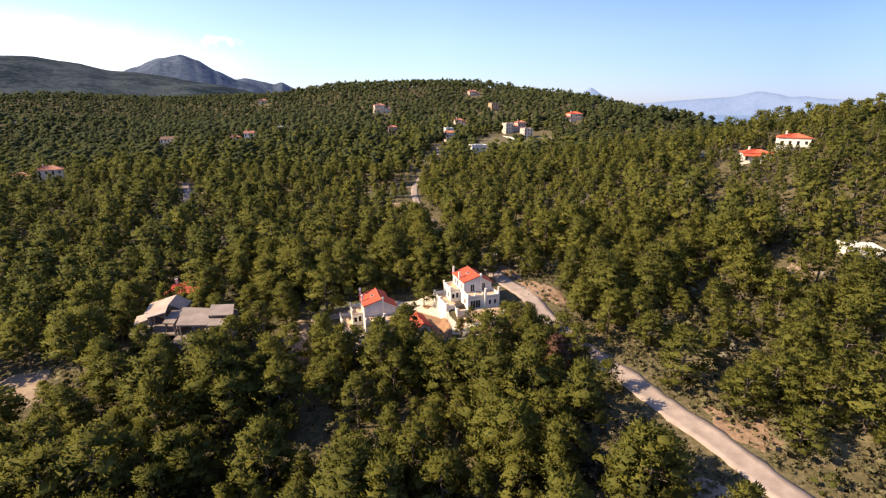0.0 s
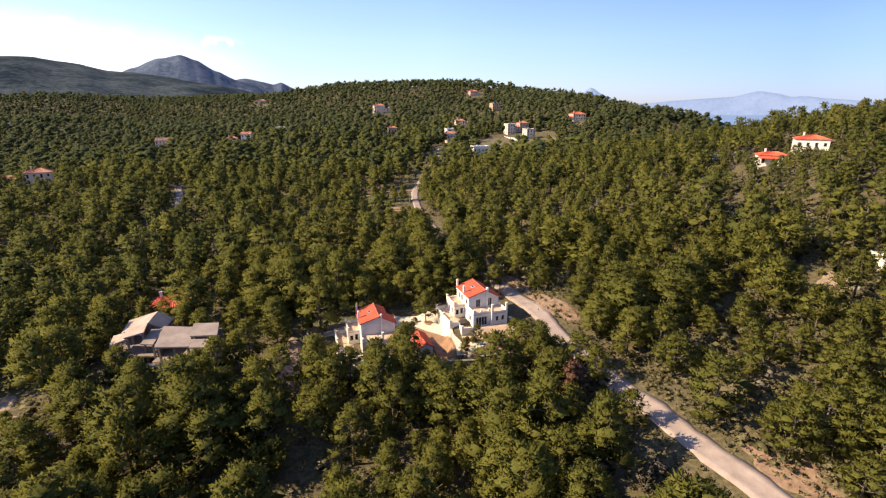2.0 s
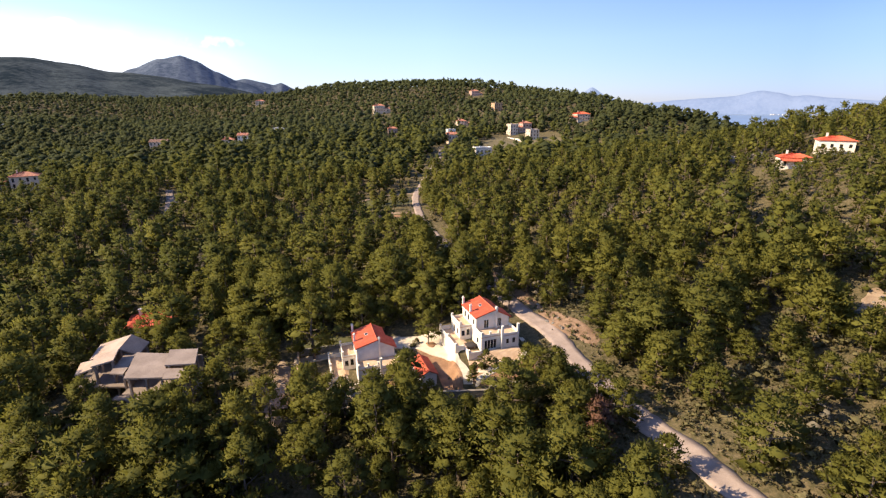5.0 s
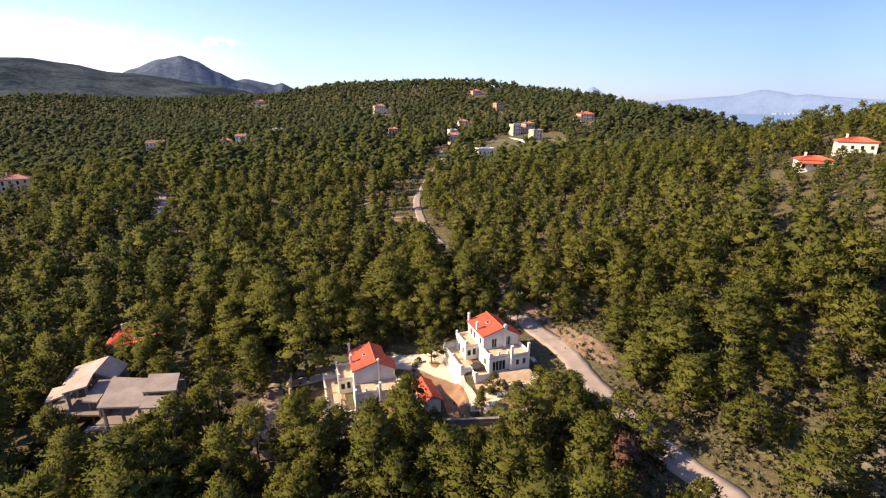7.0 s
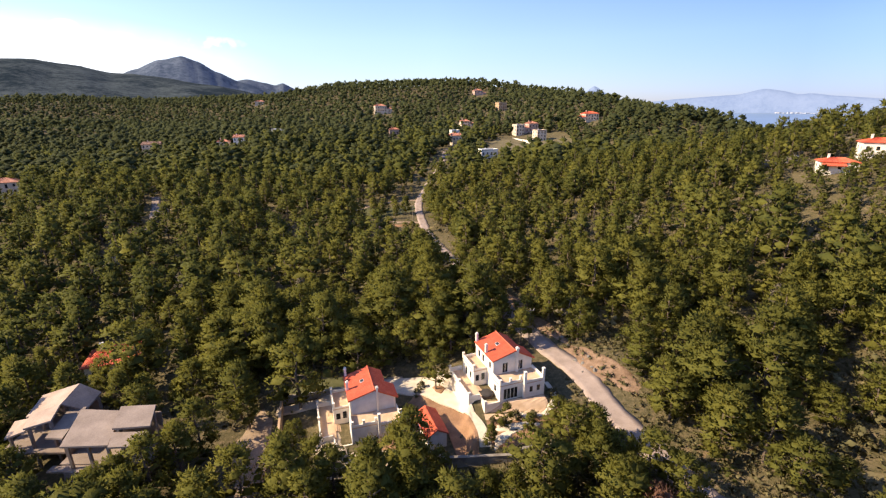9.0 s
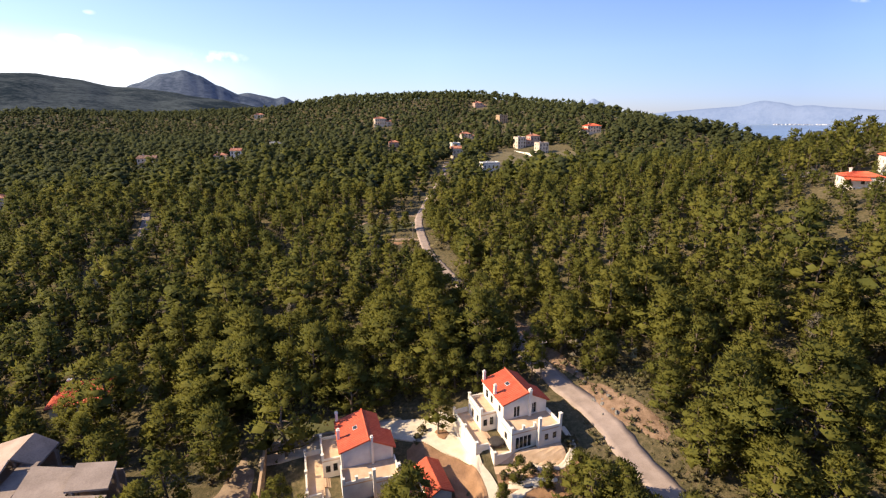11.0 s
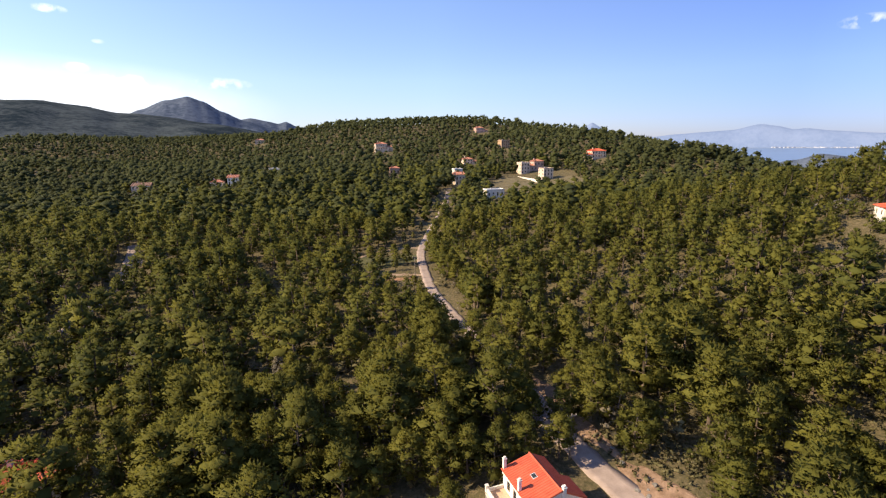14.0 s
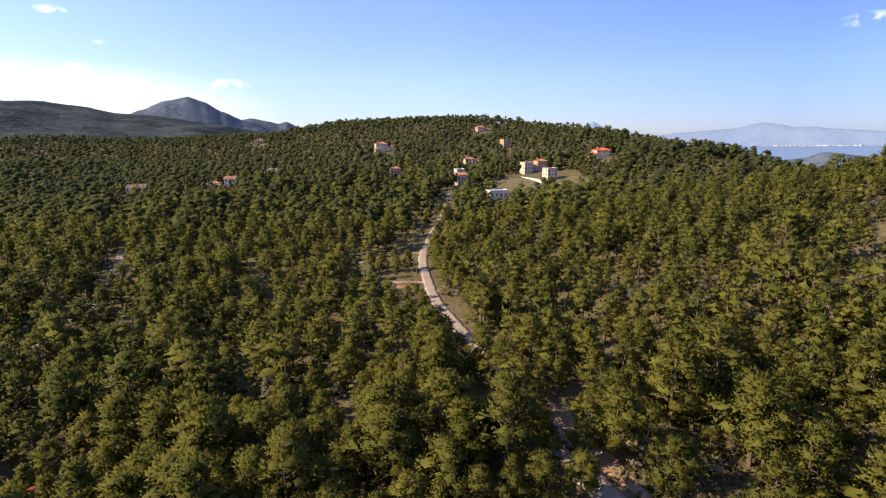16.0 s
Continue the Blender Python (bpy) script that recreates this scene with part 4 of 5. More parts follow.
def ruin():
    z = -4.2
    root = thing("concrete_shell", pose(0, 0, 0), "unfinished bare concrete building with sloping slab roofs", "building")
    slabs = [
        [(-54.6, 89.2, 3.4), (-48.1, 89.4, 3.4), (-50.0, 95.7, 4.4), (-56.4, 96.2, 4.4)],
        [(-47.9, 89.0, 3.35), (-43.3, 89.3, 3.35), (-43.6, 91.6, 3.85), (-48.7, 91.5, 3.85)],
        [(-48.7, 91.5, 4.5), (-43.6, 92.0, 4.5), (-44.8, 95.8, 5.3), (-49.8, 95.5, 5.3)],
        [(-66.2, 93.2, 1.6), (-63.0, 93.4, 2.8), (-64.2, 96.0, 3.1), (-67.5, 96.7, 2.0)],
        [(-63.0, 93.2, 3.3), (-59.1, 93.7, 4.3), (-60.2, 97.1, 4.7), (-64.3, 96.2, 3.6)],
        [(-66.2, 97.2, 2.3), (-60.4, 97.4, 4.5), (-60.9, 102.2, 5.0), (-67.6, 102.4, 2.7)],
        [(-60.3, 97.4, 4.5), (-57.6, 98.2, 2.8), (-57.9, 102.4, 3.2), (-60.8, 102.2, 5.0)],
        [(-59.2, 92.2, 2.5), (-56.6, 92.0, 2.5), (-57.6, 98.6, 3.1), (-60.0, 98.2, 3.1)],
    ]
    for i, s in enumerate(slabs):
        # the left wing's sunlit slabs get their brightness from a lighter colour
        part("roof_slab", Build().slab(s, 0.28), M_SCREED_SUNLIT if 3 <= i <= 5 else M_CONCRETE, root)
    floors = [(-67.4, -56.5, 92.8, 102.0, -0.9, -0.6), (-56.5, -43.6, 90.4, 95.9, -0.9, -0.61), (-57.5, -50.0, 89.2, 90.4, -1.1, -0.85)]
    for x0, x1, y0, y1, z0, z1 in floors:
        part("floor_slab", Build().box(x0, x1, y0, y1, z0, z1), M_CONCRETE, root)
    for x, y, top in [(-65.8, 93.7, 1.5), (-62.7, 93.8, 2.9), (-59.7, 94.2, 3.9), (-64.6, 98.0, 2.5), (-54.1, 89.8, 3.1), (-51.2, 89.8, 3.1), (-48.5, 89.8, 3.1), (-43.8, 89.8, 3.0), (-46.2, 89.6, 3.0), (-55.8, 95.4, 3.9), (-50.4, 95.0, 3.9), (-45.0, 95.2, 4.7), (-66.6, 101.6, 2.4), (-58.4, 101.8, 2.9), (-60.5, 98.0, 4.2), (-48.2, 92.0, 4.1), (-56.9, 92.5, 2.2)]:
        part("column", Build().box(x - 0.17, x + 0.17, y - 0.17, y + 0.17, z - 0.6, top), M_CONCRETE, root)
    for x0, x1, y0, y1, top in ((-57.0, -44.4, 95.9, 96.1, 3.9), (-66.8, -58.2, 102.0, 102.2, 2.2), (-56.4, -56.2, 92.4, 95.9, 2.3)):
        part("block_wall", Build().box(x0, x1, y0, y1, z, top), M_CONCRETE, root)
    for i in range(9):
        part("step", Build().box(-55.0 + 0.0 * i, -51.5 + 0.35 * i, 88.9 + 0.02 * i, 89.3 + 0.17 * i, -1.0 - 0.3 * (8 - i) * 0.4 - 0.3, -0.95 - 0.3 * (8 - i) * 0.4 + 0.12), M_CONCRETE, root)


ruin()

# ---- other houses ----


def plain_house(name, x, y, w, d, h, turn, wall_mat, roof_mat, roof, label, storeys=2, sink=2.0, rise=1.6, extra=None, group="houses in the forest", lift=0.0, wing=0):
    """A house with storeys of windows and a hipped, gabled or flat roof."""
    z = level(x, y) + lift
    root = thing(name, pose(x, y, z, 0, 0, turn), label, "house", group)
    x0, x1, y0, y1 = -w / 2, w / 2, -d / 2, d / 2
    hs = h / storeys
    holes_f, holes_s = [], []
    for s in range(storeys):
        nf, ns = max(2, int(w / 2.6)), max(1, int(d / 3.2))
        for i in range(nf):
            c = x0 + w * (i + 0.5) / nf
            tall = i % 2 == 0
            holes_f.append((c - 0.5, c + 0.5, hs * s + (0.15 if tall else 0.9), hs * s + 2.2))
        for i in range(ns):
            c = y0 + d * (i + 0.5) / ns
            holes_s.append((c - 0.45, c + 0.45, hs * s + 0.9, hs * s + 2.2))
    b = Build()
    wall_x(b, x0, x1, y0, 0.25, -sink, h, holes_f)
    wall_y(b, y0 + 0.25, y1 - 0.25, x0, 0.25, -sink, h, holes_s)
    wall_y(b, y0 + 0.25, y1 - 0.25, x1 - 0.25, 0.25, -sink, h)
    wall_x(b, x0, x1, y1 - 0.25, 0.25, -sink, h)
    part("wall", b, wall_mat, root)
    fl = Build()
    for s in range(storeys):
        fl.box(x0 + 0.25, x1 - 0.25, y0 + 0.25, y1 - 0.25, hs * s - 0.1, hs * s + 0.1)
    part("floor_slab", fl, M_CONCRETE, root)
    for q in holes_f:
        window(root, "window", "x", q[0], q[1], y0, q[2], q[3], 1)
    for q in holes_s:
        window(root, "window", "y", q[0], q[1], x0, q[2], q[3], 1)
    e = 0.45
    if roof == "flat":
        part("roof", Build().box(x0 - 0.15, x1 + 0.15, y0 - 0.15, y1 + 0.15, h, h + 0.25), roof_mat, root)
        rp = Build()
        for bx in ((x0, x1, y0, y0 + 0.15), (x0, x1, y1 - 0.15, y1), (x0, x0 + 0.15, y0 + 0.15, y1 - 0.15), (x1 - 0.15, x1, y0 + 0.15, y1 - 0.15)):
            rp.box(*bx, h + 0.25, h + 0.7)
        part("parapet", rp, wall_mat, root)
        part("roof_tank", Build().tube((x0 * 0.3, 0, h + 0.25), (x0 * 0.3, 0, h + 1.3), 0.5, 0.5, 10), M_METAL, root)
    else:
        r = min(w, d) / 2 if roof == "hip" else 0.02
        if w >= d:
            p, q = (x0 + r * (1 if roof == "hip" else 0), 0, h + rise), (x1 - r * (1 if roof == "hip" else 0), 0, h + rise)
            A, B_, C, D = (x0 - e, y0 - e, h), (x1 + e, y0 - e, h), (x1 + e, y1 + e, h), (x0 - e, y1 + e, h)
            part("roof_slope", tiled([A, B_, q, p], 0.5), roof_mat, root)
            part("roof_slope", tiled([C, D, p, q], 0.5), roof_mat, root)
            part("roof_slope", tiled([D, A, p, (p[0], 0.02, p[2])], 0.5), roof_mat, root)
            part("roof_slope", tiled([B_, C, (q[0], 0.02, q[2]), q], 0.5), roof_mat, root)
        else:
            p, q = (0, y0 + r, h + rise), (0, y1 - r, h + rise)
            A, B_, C, D = (x0 - e, y0 - e, h), (x1 + e, y0 - e, h), (x1 + e, y1 + e, h), (x0 - e, y1 + e, h)
            part("roof_slope", tiled([D, A, p, q], 0.5), roof_mat, root)
            part("roof_slope", tiled([B_, C, q, p], 0.5), roof_mat, root)
            part("roof_slope", tiled([A, B_, p, (0.02, p[1], p[2])], 0.5), roof_mat, root)
            part("roof_slope", tiled([C, D, (0.02, q[1], q[2]), q], 0.5), roof_mat, root)
        part("chimney", Build().box(x0 * 0.5 - 0.3, x0 * 0.5 + 0.3, 0.2, 0.8, h, h + rise + 0.9).box(x0 * 0.5 - 0.38, x0 * 0.5 + 0.38, 0.12, 0.88, h + rise + 0.9, h + rise + 1.05), wall_mat, root)
    if wing:
        ww, wd, wh_ = w * 0.5, d * 0.8, hs * max(1, storeys - 1)
        wx = (x1 + ww / 2 - 0.3) * wing
        wb = Build()
        hole = [(wx - 0.6, wx + 0.6, 0.3, 2.2)]
        wall_x(wb, wx - ww / 2, wx + ww / 2, y0 - 0.8, 0.25, -sink, wh_, hole)
        wall_x(wb, wx - ww / 2, wx + ww / 2, y0 - 0.8 + wd, 0.25, -sink, wh_)
        wall_y(wb, y0 - 0.55, y0 - 0.8 + wd, wx - ww / 2, 0.25, -sink, wh_)
        wall_y(wb, y0 - 0.55, y0 - 0.8 + wd, wx + ww / 2 - 0.25, 0.25, -sink, wh_)
        part("wing_wall", wb, wall_mat, root)
        window(root, "window", "x", wx - 0.6, wx + 0.6, y0 - 0.8, 0.3, 2.2, 2)
        a, b_, c, e_ = wx - ww / 2 - 0.35, wx + ww / 2 + 0.35, y0 - 1.15, y0 - 0.8 + wd + 0.35
        mid = (c + e_) / 2
        part("wing_roof", tiled([(a, c, wh_), (b_, c, wh_), (b_ - 1.0, mid, wh_ + 1.2), (a + 1.0, mid, wh_ + 1.2)], 0.5), roof_mat, root)
        part("wing_roof", tiled([(b_, e_, wh_), (a, e_, wh_), (a + 1.0, mid, wh_ + 1.2), (b_ - 1.0, mid, wh_ + 1.2)], 0.5), roof_mat, root)
        part("terrace", Build().box(x0 - 1.0, x1 + 1.0, y0 - 3.4, y0 - 1.2, -sink, 0.0).box(x0 - 1.0, x1 + 1.0, y0 - 3.4, y0 - 3.2, 0.0, 0.8), wall_mat, root)
    if extra == "balcony":
        part("balcony", Build().box(x0 * 0.7, x1 * 0.7, y0 - 1.4, y0, hs - 0.2, hs), wall_mat, root)
        part("balcony_rail", Build().box(x0 * 0.7, x1 * 0.7, y0 - 1.4, y0 - 1.3, hs, hs + 0.9), wall_mat, root)
    if extra == "porch":
        part("porch_roof", tiled([(x0, y0 - 2.2, 2.2), (x1 * 0.3, y0 - 2.2, 2.2), (x1 * 0.3, y0, 2.9), (x0, y0, 2.9)], 0.5), roof_mat, root)
        posts(root, [(x0 + 0.2, y0 - 2.0), (x1 * 0.3 - 0.2, y0 - 2.0)], -sink, 2.1, 0.15, wall_mat)
    return root


plain_house("cottage", -70.5, 124.0, 10.0, 8.0, 3.5, 20, M_WHITE, M_TILE, "hip", "white cottage with hipped red tile roof among pines", 1, 2.0, 1.8)
plain_house("hill_villa", 151.0, 195.5, 11, 8, 7.0, -30, M_WHITE, M_TILE, "hip", "white hillside villa with red tile roof and balcony", 2, 4.0, 1.5, "balcony", lift=-2.4)
plain_house("hill_house", 132.0, 189.5, 10, 7, 3.2, -25, M_WHITE, M_TILE, "hip", "low white hillside house with red tile roof", 1, 3.0, 1.3, "porch")
plain_house("far_villa", -76, 680, 15, 11, 7.5, 18, M_CREAM, M_TILE_OLD, "hip", "large pale villa with red tile roof on the hill", 2, 6, 2.5, "balcony", lift=2.5, wing=1)
plain_house("far_house", 66, 827, 13, 11, 7.0, 18, M_PINK, M_TILE_OLD, "hip", "pink house near the hilltop", 2, 6, 2.5, wing=1)
plain_house("far_block", 80, 640, 11, 10, 9.5, 20, M_OCHRE, M_CONCRETE, "flat", "ochre unfinished block on the hillside", 3, 4)
plain_house("far_house", 145, 492, 14, 10, 6.0, 12, M_CREAM, M_TILE, "hip", "white house with red roof below the ridge", 2, 4, 2.0, wing=-1)
plain_house("far_villa", 74, 474, 8.5, 8, 9.0, 22, M_CREAM, M_PINK, "flat", "cream three-storey villa at the clearing", 3, 3)
plain_house("far_villa", 88, 484, 10, 8, 7.5, 22, M_PINK, M_TILE_OLD, "hip", "pinkish villa with a tile roof at the clearing", 2, 3, 1.8, wing=-1)
plain_house("far_villa", 86, 438, 9, 8, 8.5, 20, M_CREAM, M_TILE_BROWN, "flat", "white three-storey villa at the clearing", 3, 3)
plain_house("far_house", 14, 420, 8, 8, 8.0, 16, M_CREAM, M_TILE_OLD, "gable", "white two-storey house beside the road", 2, 3, 1.8, "balcony")
plain_house("far_house", 14, 446, 7, 7, 9.0, 16, M_WHITE, M_METAL, "flat", "white flat-roofed house among pines", 2, 3)
plain_house("far_house", 29, 548, 10, 8, 5.0, 18, M_CREAM, M_TILE_OLD, "hip", "cream house with orange tile roof among pines", 2, 3, 2.0, wing=1)
plain_house("flat_house", 34, 362, 12, 8, 3.6, 14, M_WHITE, M_METAL, "flat", "low white flat-roofed house at the clearing's edge", 1, 5, lift=1.6)
plain_house("far_house", -172, 448, 9, 7, 6.0, 8, M_WHITE, M_TILE_OLD, "gable", "white house with red tile roof in the valley", 2, 7, 2.0, lift=0.8)
plain_house("far_house", -187, 450, 10, 7, 3.2, 8, M_CREAM, M_TILE_OLD, "hip", "low house with red tile roof in the valley", 1, 7, 1.8, lift=0.8)
plain_house("far_house", -238, 432, 14, 9, 6.0, 12, M_CREAM, M_TILE_BROWN, "gable", "house with brown tile roof in the valley", 2, 7, 2.2, "balcony", lift=0.8)
plain_house("valley_house", -221, 272, 12, 9, 6.0, 30, M_CREAM, M_TILE_OLD, "hip", "cream house with faded tile roof in the valley", 2, 7, 2.0, lift=2.2)
plain_house("valley_house", -248, 281, 13, 8, 4.0, 20, M_CREAM, M_TILE_OLD, "hip", "low cream house with a faded tile roof in the valley", 1, 6, 1.8, lift=0.5)
plain_house("far_house", -317, 908, 16, 10, 6.0, 15, M_CREAM, M_TILE_OLD, "hip", "pale house on the far slope", 2, 4, 2.0)
plain_house("far_house", -560, 672, 12, 9, 7.0, 30, M_WHITE, M_METAL, "flat", "white flat-roofed house on the valley slope", 2, 7, lift=0.8)
plain_house("far_house", -572, 660, 10, 8, 4.0, 30, M_WHITE, M_METAL, "flat", "low white house on the valley slope", 1, 7, lift=0.8)
plain_house("far_house", -42, 490, 9, 6, 4.5, 10, M_PINK, M_TILE_OLD, "hip", "small house with pink walls among pines", 1, 3, 1.6)
plain_house("far_house", -173, 553, 12, 7, 4.0, 0, M_WHITE, M_METAL, "flat", "pale low house on the wooded slope", 1, 3)

wall_home = thing("white_building", pose(102.3, 104.0, level(104, 104) - 0.9, 0, 0, -22), "low sunlit white building with flat roof on the slope", "building")
wh = Build()
wall_x(wh, -3.5, 3.5, -3, 0.3, -3, 2.4, [(1.5, 2.4, 0.0, 2.0)])
wall_x(wh, -3.5, 3.5, 2.7, 0.3, -3, 2.4)
wall_y(wh, -2.7, 2.7, -3.5, 0.3, -3, 2.4)
wall_y(wh, -2.7, 2.7, 3.2, 0.3, -3, 2.4)
part("wall", wh, M_WHITE, wall_home)
part("roof", Build().box(-3.7, 3.7, -3.2, 3.2, 2.4, 2.62), M_WHITE, wall_home)
stone_wall("garden_wall", (66, 462), (77, 424), level(71, 445) + 1.5, 4.0, 0.4, M_WHITE, "long white garden wall at the clearing", 27, False)

# ---- utility poles ----


def utility_pole(x, y, h, label="weathered wooden utility pole beside the road"):
    root = thing("utility_pole", pose(x, y, level(x, y), 0, 0, 20), label, "pole", "utility poles")
    part("pole", Build().tube((0, 0, -0.6), (0, 0, h), 0.16, 0.1, 8), M_POLE, root)
    arm = part("crossarm", Build().box(-0.9, 0.9, -0.06, 0.06, h - 0.5, h - 0.36), M_POLE, root)
    for i in (-0.8, 0.0, 0.8):
        part("insulator", Build().tube((i, 0, h - 0.36), (i, 0, h - 0.14), 0.05, 0.035, 6), M_WHITE, arm)
    return root


utility_pole(16.6, 120.5, 8.0)
utility_pole(-11.6, 216.2, 8.5)
utility_pole(-4.4, 181.4, 8.0)
utility_pole(-117.6, 194.1, 9.0, "pale utility pole beside the valley lane")
utility_pole(2.0, 341.0, 8.5)
utility_pole(119.6, 250.0, 9.0, "pale utility pole among pines on the slope")

# ---- rocks ----


def boulder(x, y, size, seed, name="boulder", mat=None, label="weathered grey limestone boulder", group="rock outcrop"):
    rng = random.Random(seed)
    bm = bmesh.new()
    bmesh.ops.create_icosphere(bm, subdivisions=3, radius=1)
    off = Vector((rng.uniform(0, 50), rng.uniform(0, 50), seed))
    sc = (rng.uniform(0.7, 1.1), rng.uniform(0.6, 1.0), rng.uniform(0.6, 1.1))
    for v in bm.verts:
        n = noise.noise(v.co * 1.1 + off) * 0.45 + noise.cell(v.co * 1.6 + off) * 0.22
        v.co = Vector((v.co.x * sc[0], v.co.y * sc[1], v.co.z * sc[2])) * size * (1 + n)
    me = bpy.data.meshes.new(name)
    bm.to_mesh(me)
    bm.free()
    me.materials.append(mat or M_STONE)
    ob = new(name, me)
    ob.matrix_world = pose(x, y, level(x, y) + size * 0.35, 0, 0, rng.uniform(0, 360))
    return tagged(ob, label, "rock", group)


rr = random.Random(5)
for i in range(16):
    t = i / 15
    boulder(124 + 11 * t + rr.uniform(-1, 1), 215 - 4 * t + rr.uniform(-2, 2), rr.uniform(0.9, 2.3), i)
for i in range(10):
    boulder(83 + rr.uniform(-5, 7), 101 + rr.uniform(-4, 3), rr.uniform(0.3, 0.8), 40 + i, "rock", M_STONE, "pale stone lying on the bare slope", "loose stones on the slope")
for i in range(14):
    boulder(25.2 + rr.uniform(-1.5, 1.5), 114 + rr.uniform(-6, 8), rr.uniform(0.2, 0.5), 60 + i, "rock", M_STONE, "pale stone on the eroded road bank", "stones on the road bank")
for i in range(10):
    boulder(-20 + rr.uniform(-4, 8), 91.5 + rr.uniform(-2, 2), rr.uniform(0.25, 0.55), 80 + i, "rock", M_STONE, "pale stone rubble below the unfinished villa", "stone rubble")

# ---- trees and shrubs ----


def ico(level_):
    bm = bmesh.new()
    bmesh.ops.create_icosphere(bm, subdivisions=level_, radius=1)
    bm.verts.ensure_lookup_table()
    v = np.array([tuple(p.co) for p in bm.verts])
    f = np.array([[q.index for q in face.verts] for face in bm.faces])
    bm.free()
    return v, f


ICO = {1: ico(1), 0: (np.array([(1, 0, 0), (-1, 0, 0), (0, 1, 0), (0, -1, 0), (0, 0, 1), (0, 0, -1)], float) * 1.08,
                    np.array([(0, 2, 4), (2, 1, 4), (1, 3, 4), (3, 0, 4), (2, 0, 5), (1, 2, 5), (3, 1, 5), (0, 3, 5)]))}


def crown_shape(rng, clumps, core, tufts, tuft, tall, wide, low=0.22, clump_r=(0.24, 0.4), squash=0.74, body=0.86):
    """A pine crown: small clumps of needles on boughs round the trunk, each a core with sprays of needles that stand out from it. Returns verts, triangles, normals."""
    V, F, N, n = [], [], [], 0
    cv, cf = ICO[core]
    lean = rng.normal(0, 0.04, 2) * tall
    cone, lobe, ph = rng.uniform(0, 1), rng.uniform(0.1, 0.34), rng.uniform(0, 6)
    for i in range(clumps):
        u = ((i + rng.uniform(0.0, 1.0)) / clumps) ** 0.92
        wide_round, wide_cone = (1 - u) ** 0.42 * min(1, 0.5 + 1.7 * u), (1 - u) ** 0.78 * min(1, 0.6 + 2.4 * u)
        ang = i * 2.4 + rng.uniform(-0.8, 0.8)
        reach = wide * (wide_round + (wide_cone - wide_round) * cone) * (1 + lobe * math.sin(2 * ang + ph) + 0.5 * lobe * math.sin(3 * ang - ph + 5 * u))
        rad = reach * math.sqrt(rng.uniform(0.14, 1.0)) * (1 if i < clumps - 1 else 0.1)
        r = wide * rng.uniform(*clump_r) * (1.0 - 0.3 * u)
        cx, cy = rad * math.cos(ang) + lean[0] * u, rad * math.sin(ang) + lean[1] * u
        cz = min((low + (1 - low) * u) * tall - 0.1 * rad, tall - r * squash)
        sh = np.array([r * rng.uniform(0.85, 1.3), r * rng.uniform(0.85, 1.3), r * squash * rng.uniform(0.8, 1.15)])
        vv = cv * (1 + rng.uniform(-0.24, 0.16, (len(cv), 1))) * sh * body + (cx, cy, cz)
        V.append(vv)
        F.append(cf + n)
        N.append((vv - (cx, cy, cz)) / r)
        n += len(vv)
        d = rng.normal(0, 1, (tufts, 3))
        d[:, 2] = d[:, 2] * 0.9 + 0.25
        d[:, :2] += np.array([math.cos(ang), math.sin(ang)]) * 0.35
        d /= np.linalg.norm(d, axis=1, keepdims=True)
        p = d * sh * rng.uniform(0.68, 1.08, (tufts, 1)) + (cx, cy, cz)
        s = np.cross(d, rng.normal(0, 1, (tufts, 3)))
        s /= np.linalg.norm(s, axis=1, keepdims=True) + 1e-6
        out = d * rng.uniform(0.3, 0.9, (tufts, 1)) + np.cross(d, s) * rng.uniform(-0.6, 0.8, (tufts, 1))
        out[:, 2] += rng.uniform(0.1, 0.6, tufts)
        w = tuft * rng.uniform(0.6, 1.4, (tufts, 1))
        V.append(np.stack([p - s * w * 0.36, p + s * w * 0.36, p + out * w * 1.15], 1).reshape(-1, 3))
        N.append(np.repeat(d, 3, 0) + rng.normal(0, 0.25, (3 * tufts, 3)))
        F.append(np.arange(n, n + 3 * tufts).reshape(-1, 3))
        n += 3 * tufts
    V, N = np.concatenate(V), np.concatenate(N)
    N = N / (np.linalg.norm(N, axis=1, keepdims=True) + 1e-6)
    whole = V - (0, 0, tall * (0.3 + low * 0.5))
    whole = whole / (np.linalg.norm(whole, axis=1, keepdims=True) + 1e-6)
    N = N * 0.45 + whole * 0.85
    return V, np.concatenate(F), N / (np.linalg.norm(N, axis=1, keepdims=True) + 1e-6)


def trunk_build(rng, tall, limbs, reach):
    b = Build()
    pts = [Vector((0, 0, -0.6))]
    for i in range(1, 5):
        pts.append(Vector((rng.normal(0, 0.1) * i * 0.5, rng.normal(0, 0.1) * i * 0.5, tall * 0.93 * i / 4)))
    r = tall * 0.018 + 0.03
    for i in range(4):
        b.tube(pts[i], pts[i + 1], r * (1 - i * 0.22), r * (1 - (i + 1) * 0.22), 6)
    for i in range(limbs):
        h = 0.25 + 0.6 * i / max(1, limbs)
        k = min(3, int(h * 4))
        a = pts[k].lerp(pts[k + 1], h * 4 - k)
        ang = i * 2.4
        q = a + Vector((math.cos(ang) * reach * (1 - h * 0.7), math.sin(ang) * reach * (1 - h * 0.7), tall * 0.07))
        b.tube(a, q, r * 0.4, r * 0.12, 4)
    return b


rng = np.random.default_rng(11)
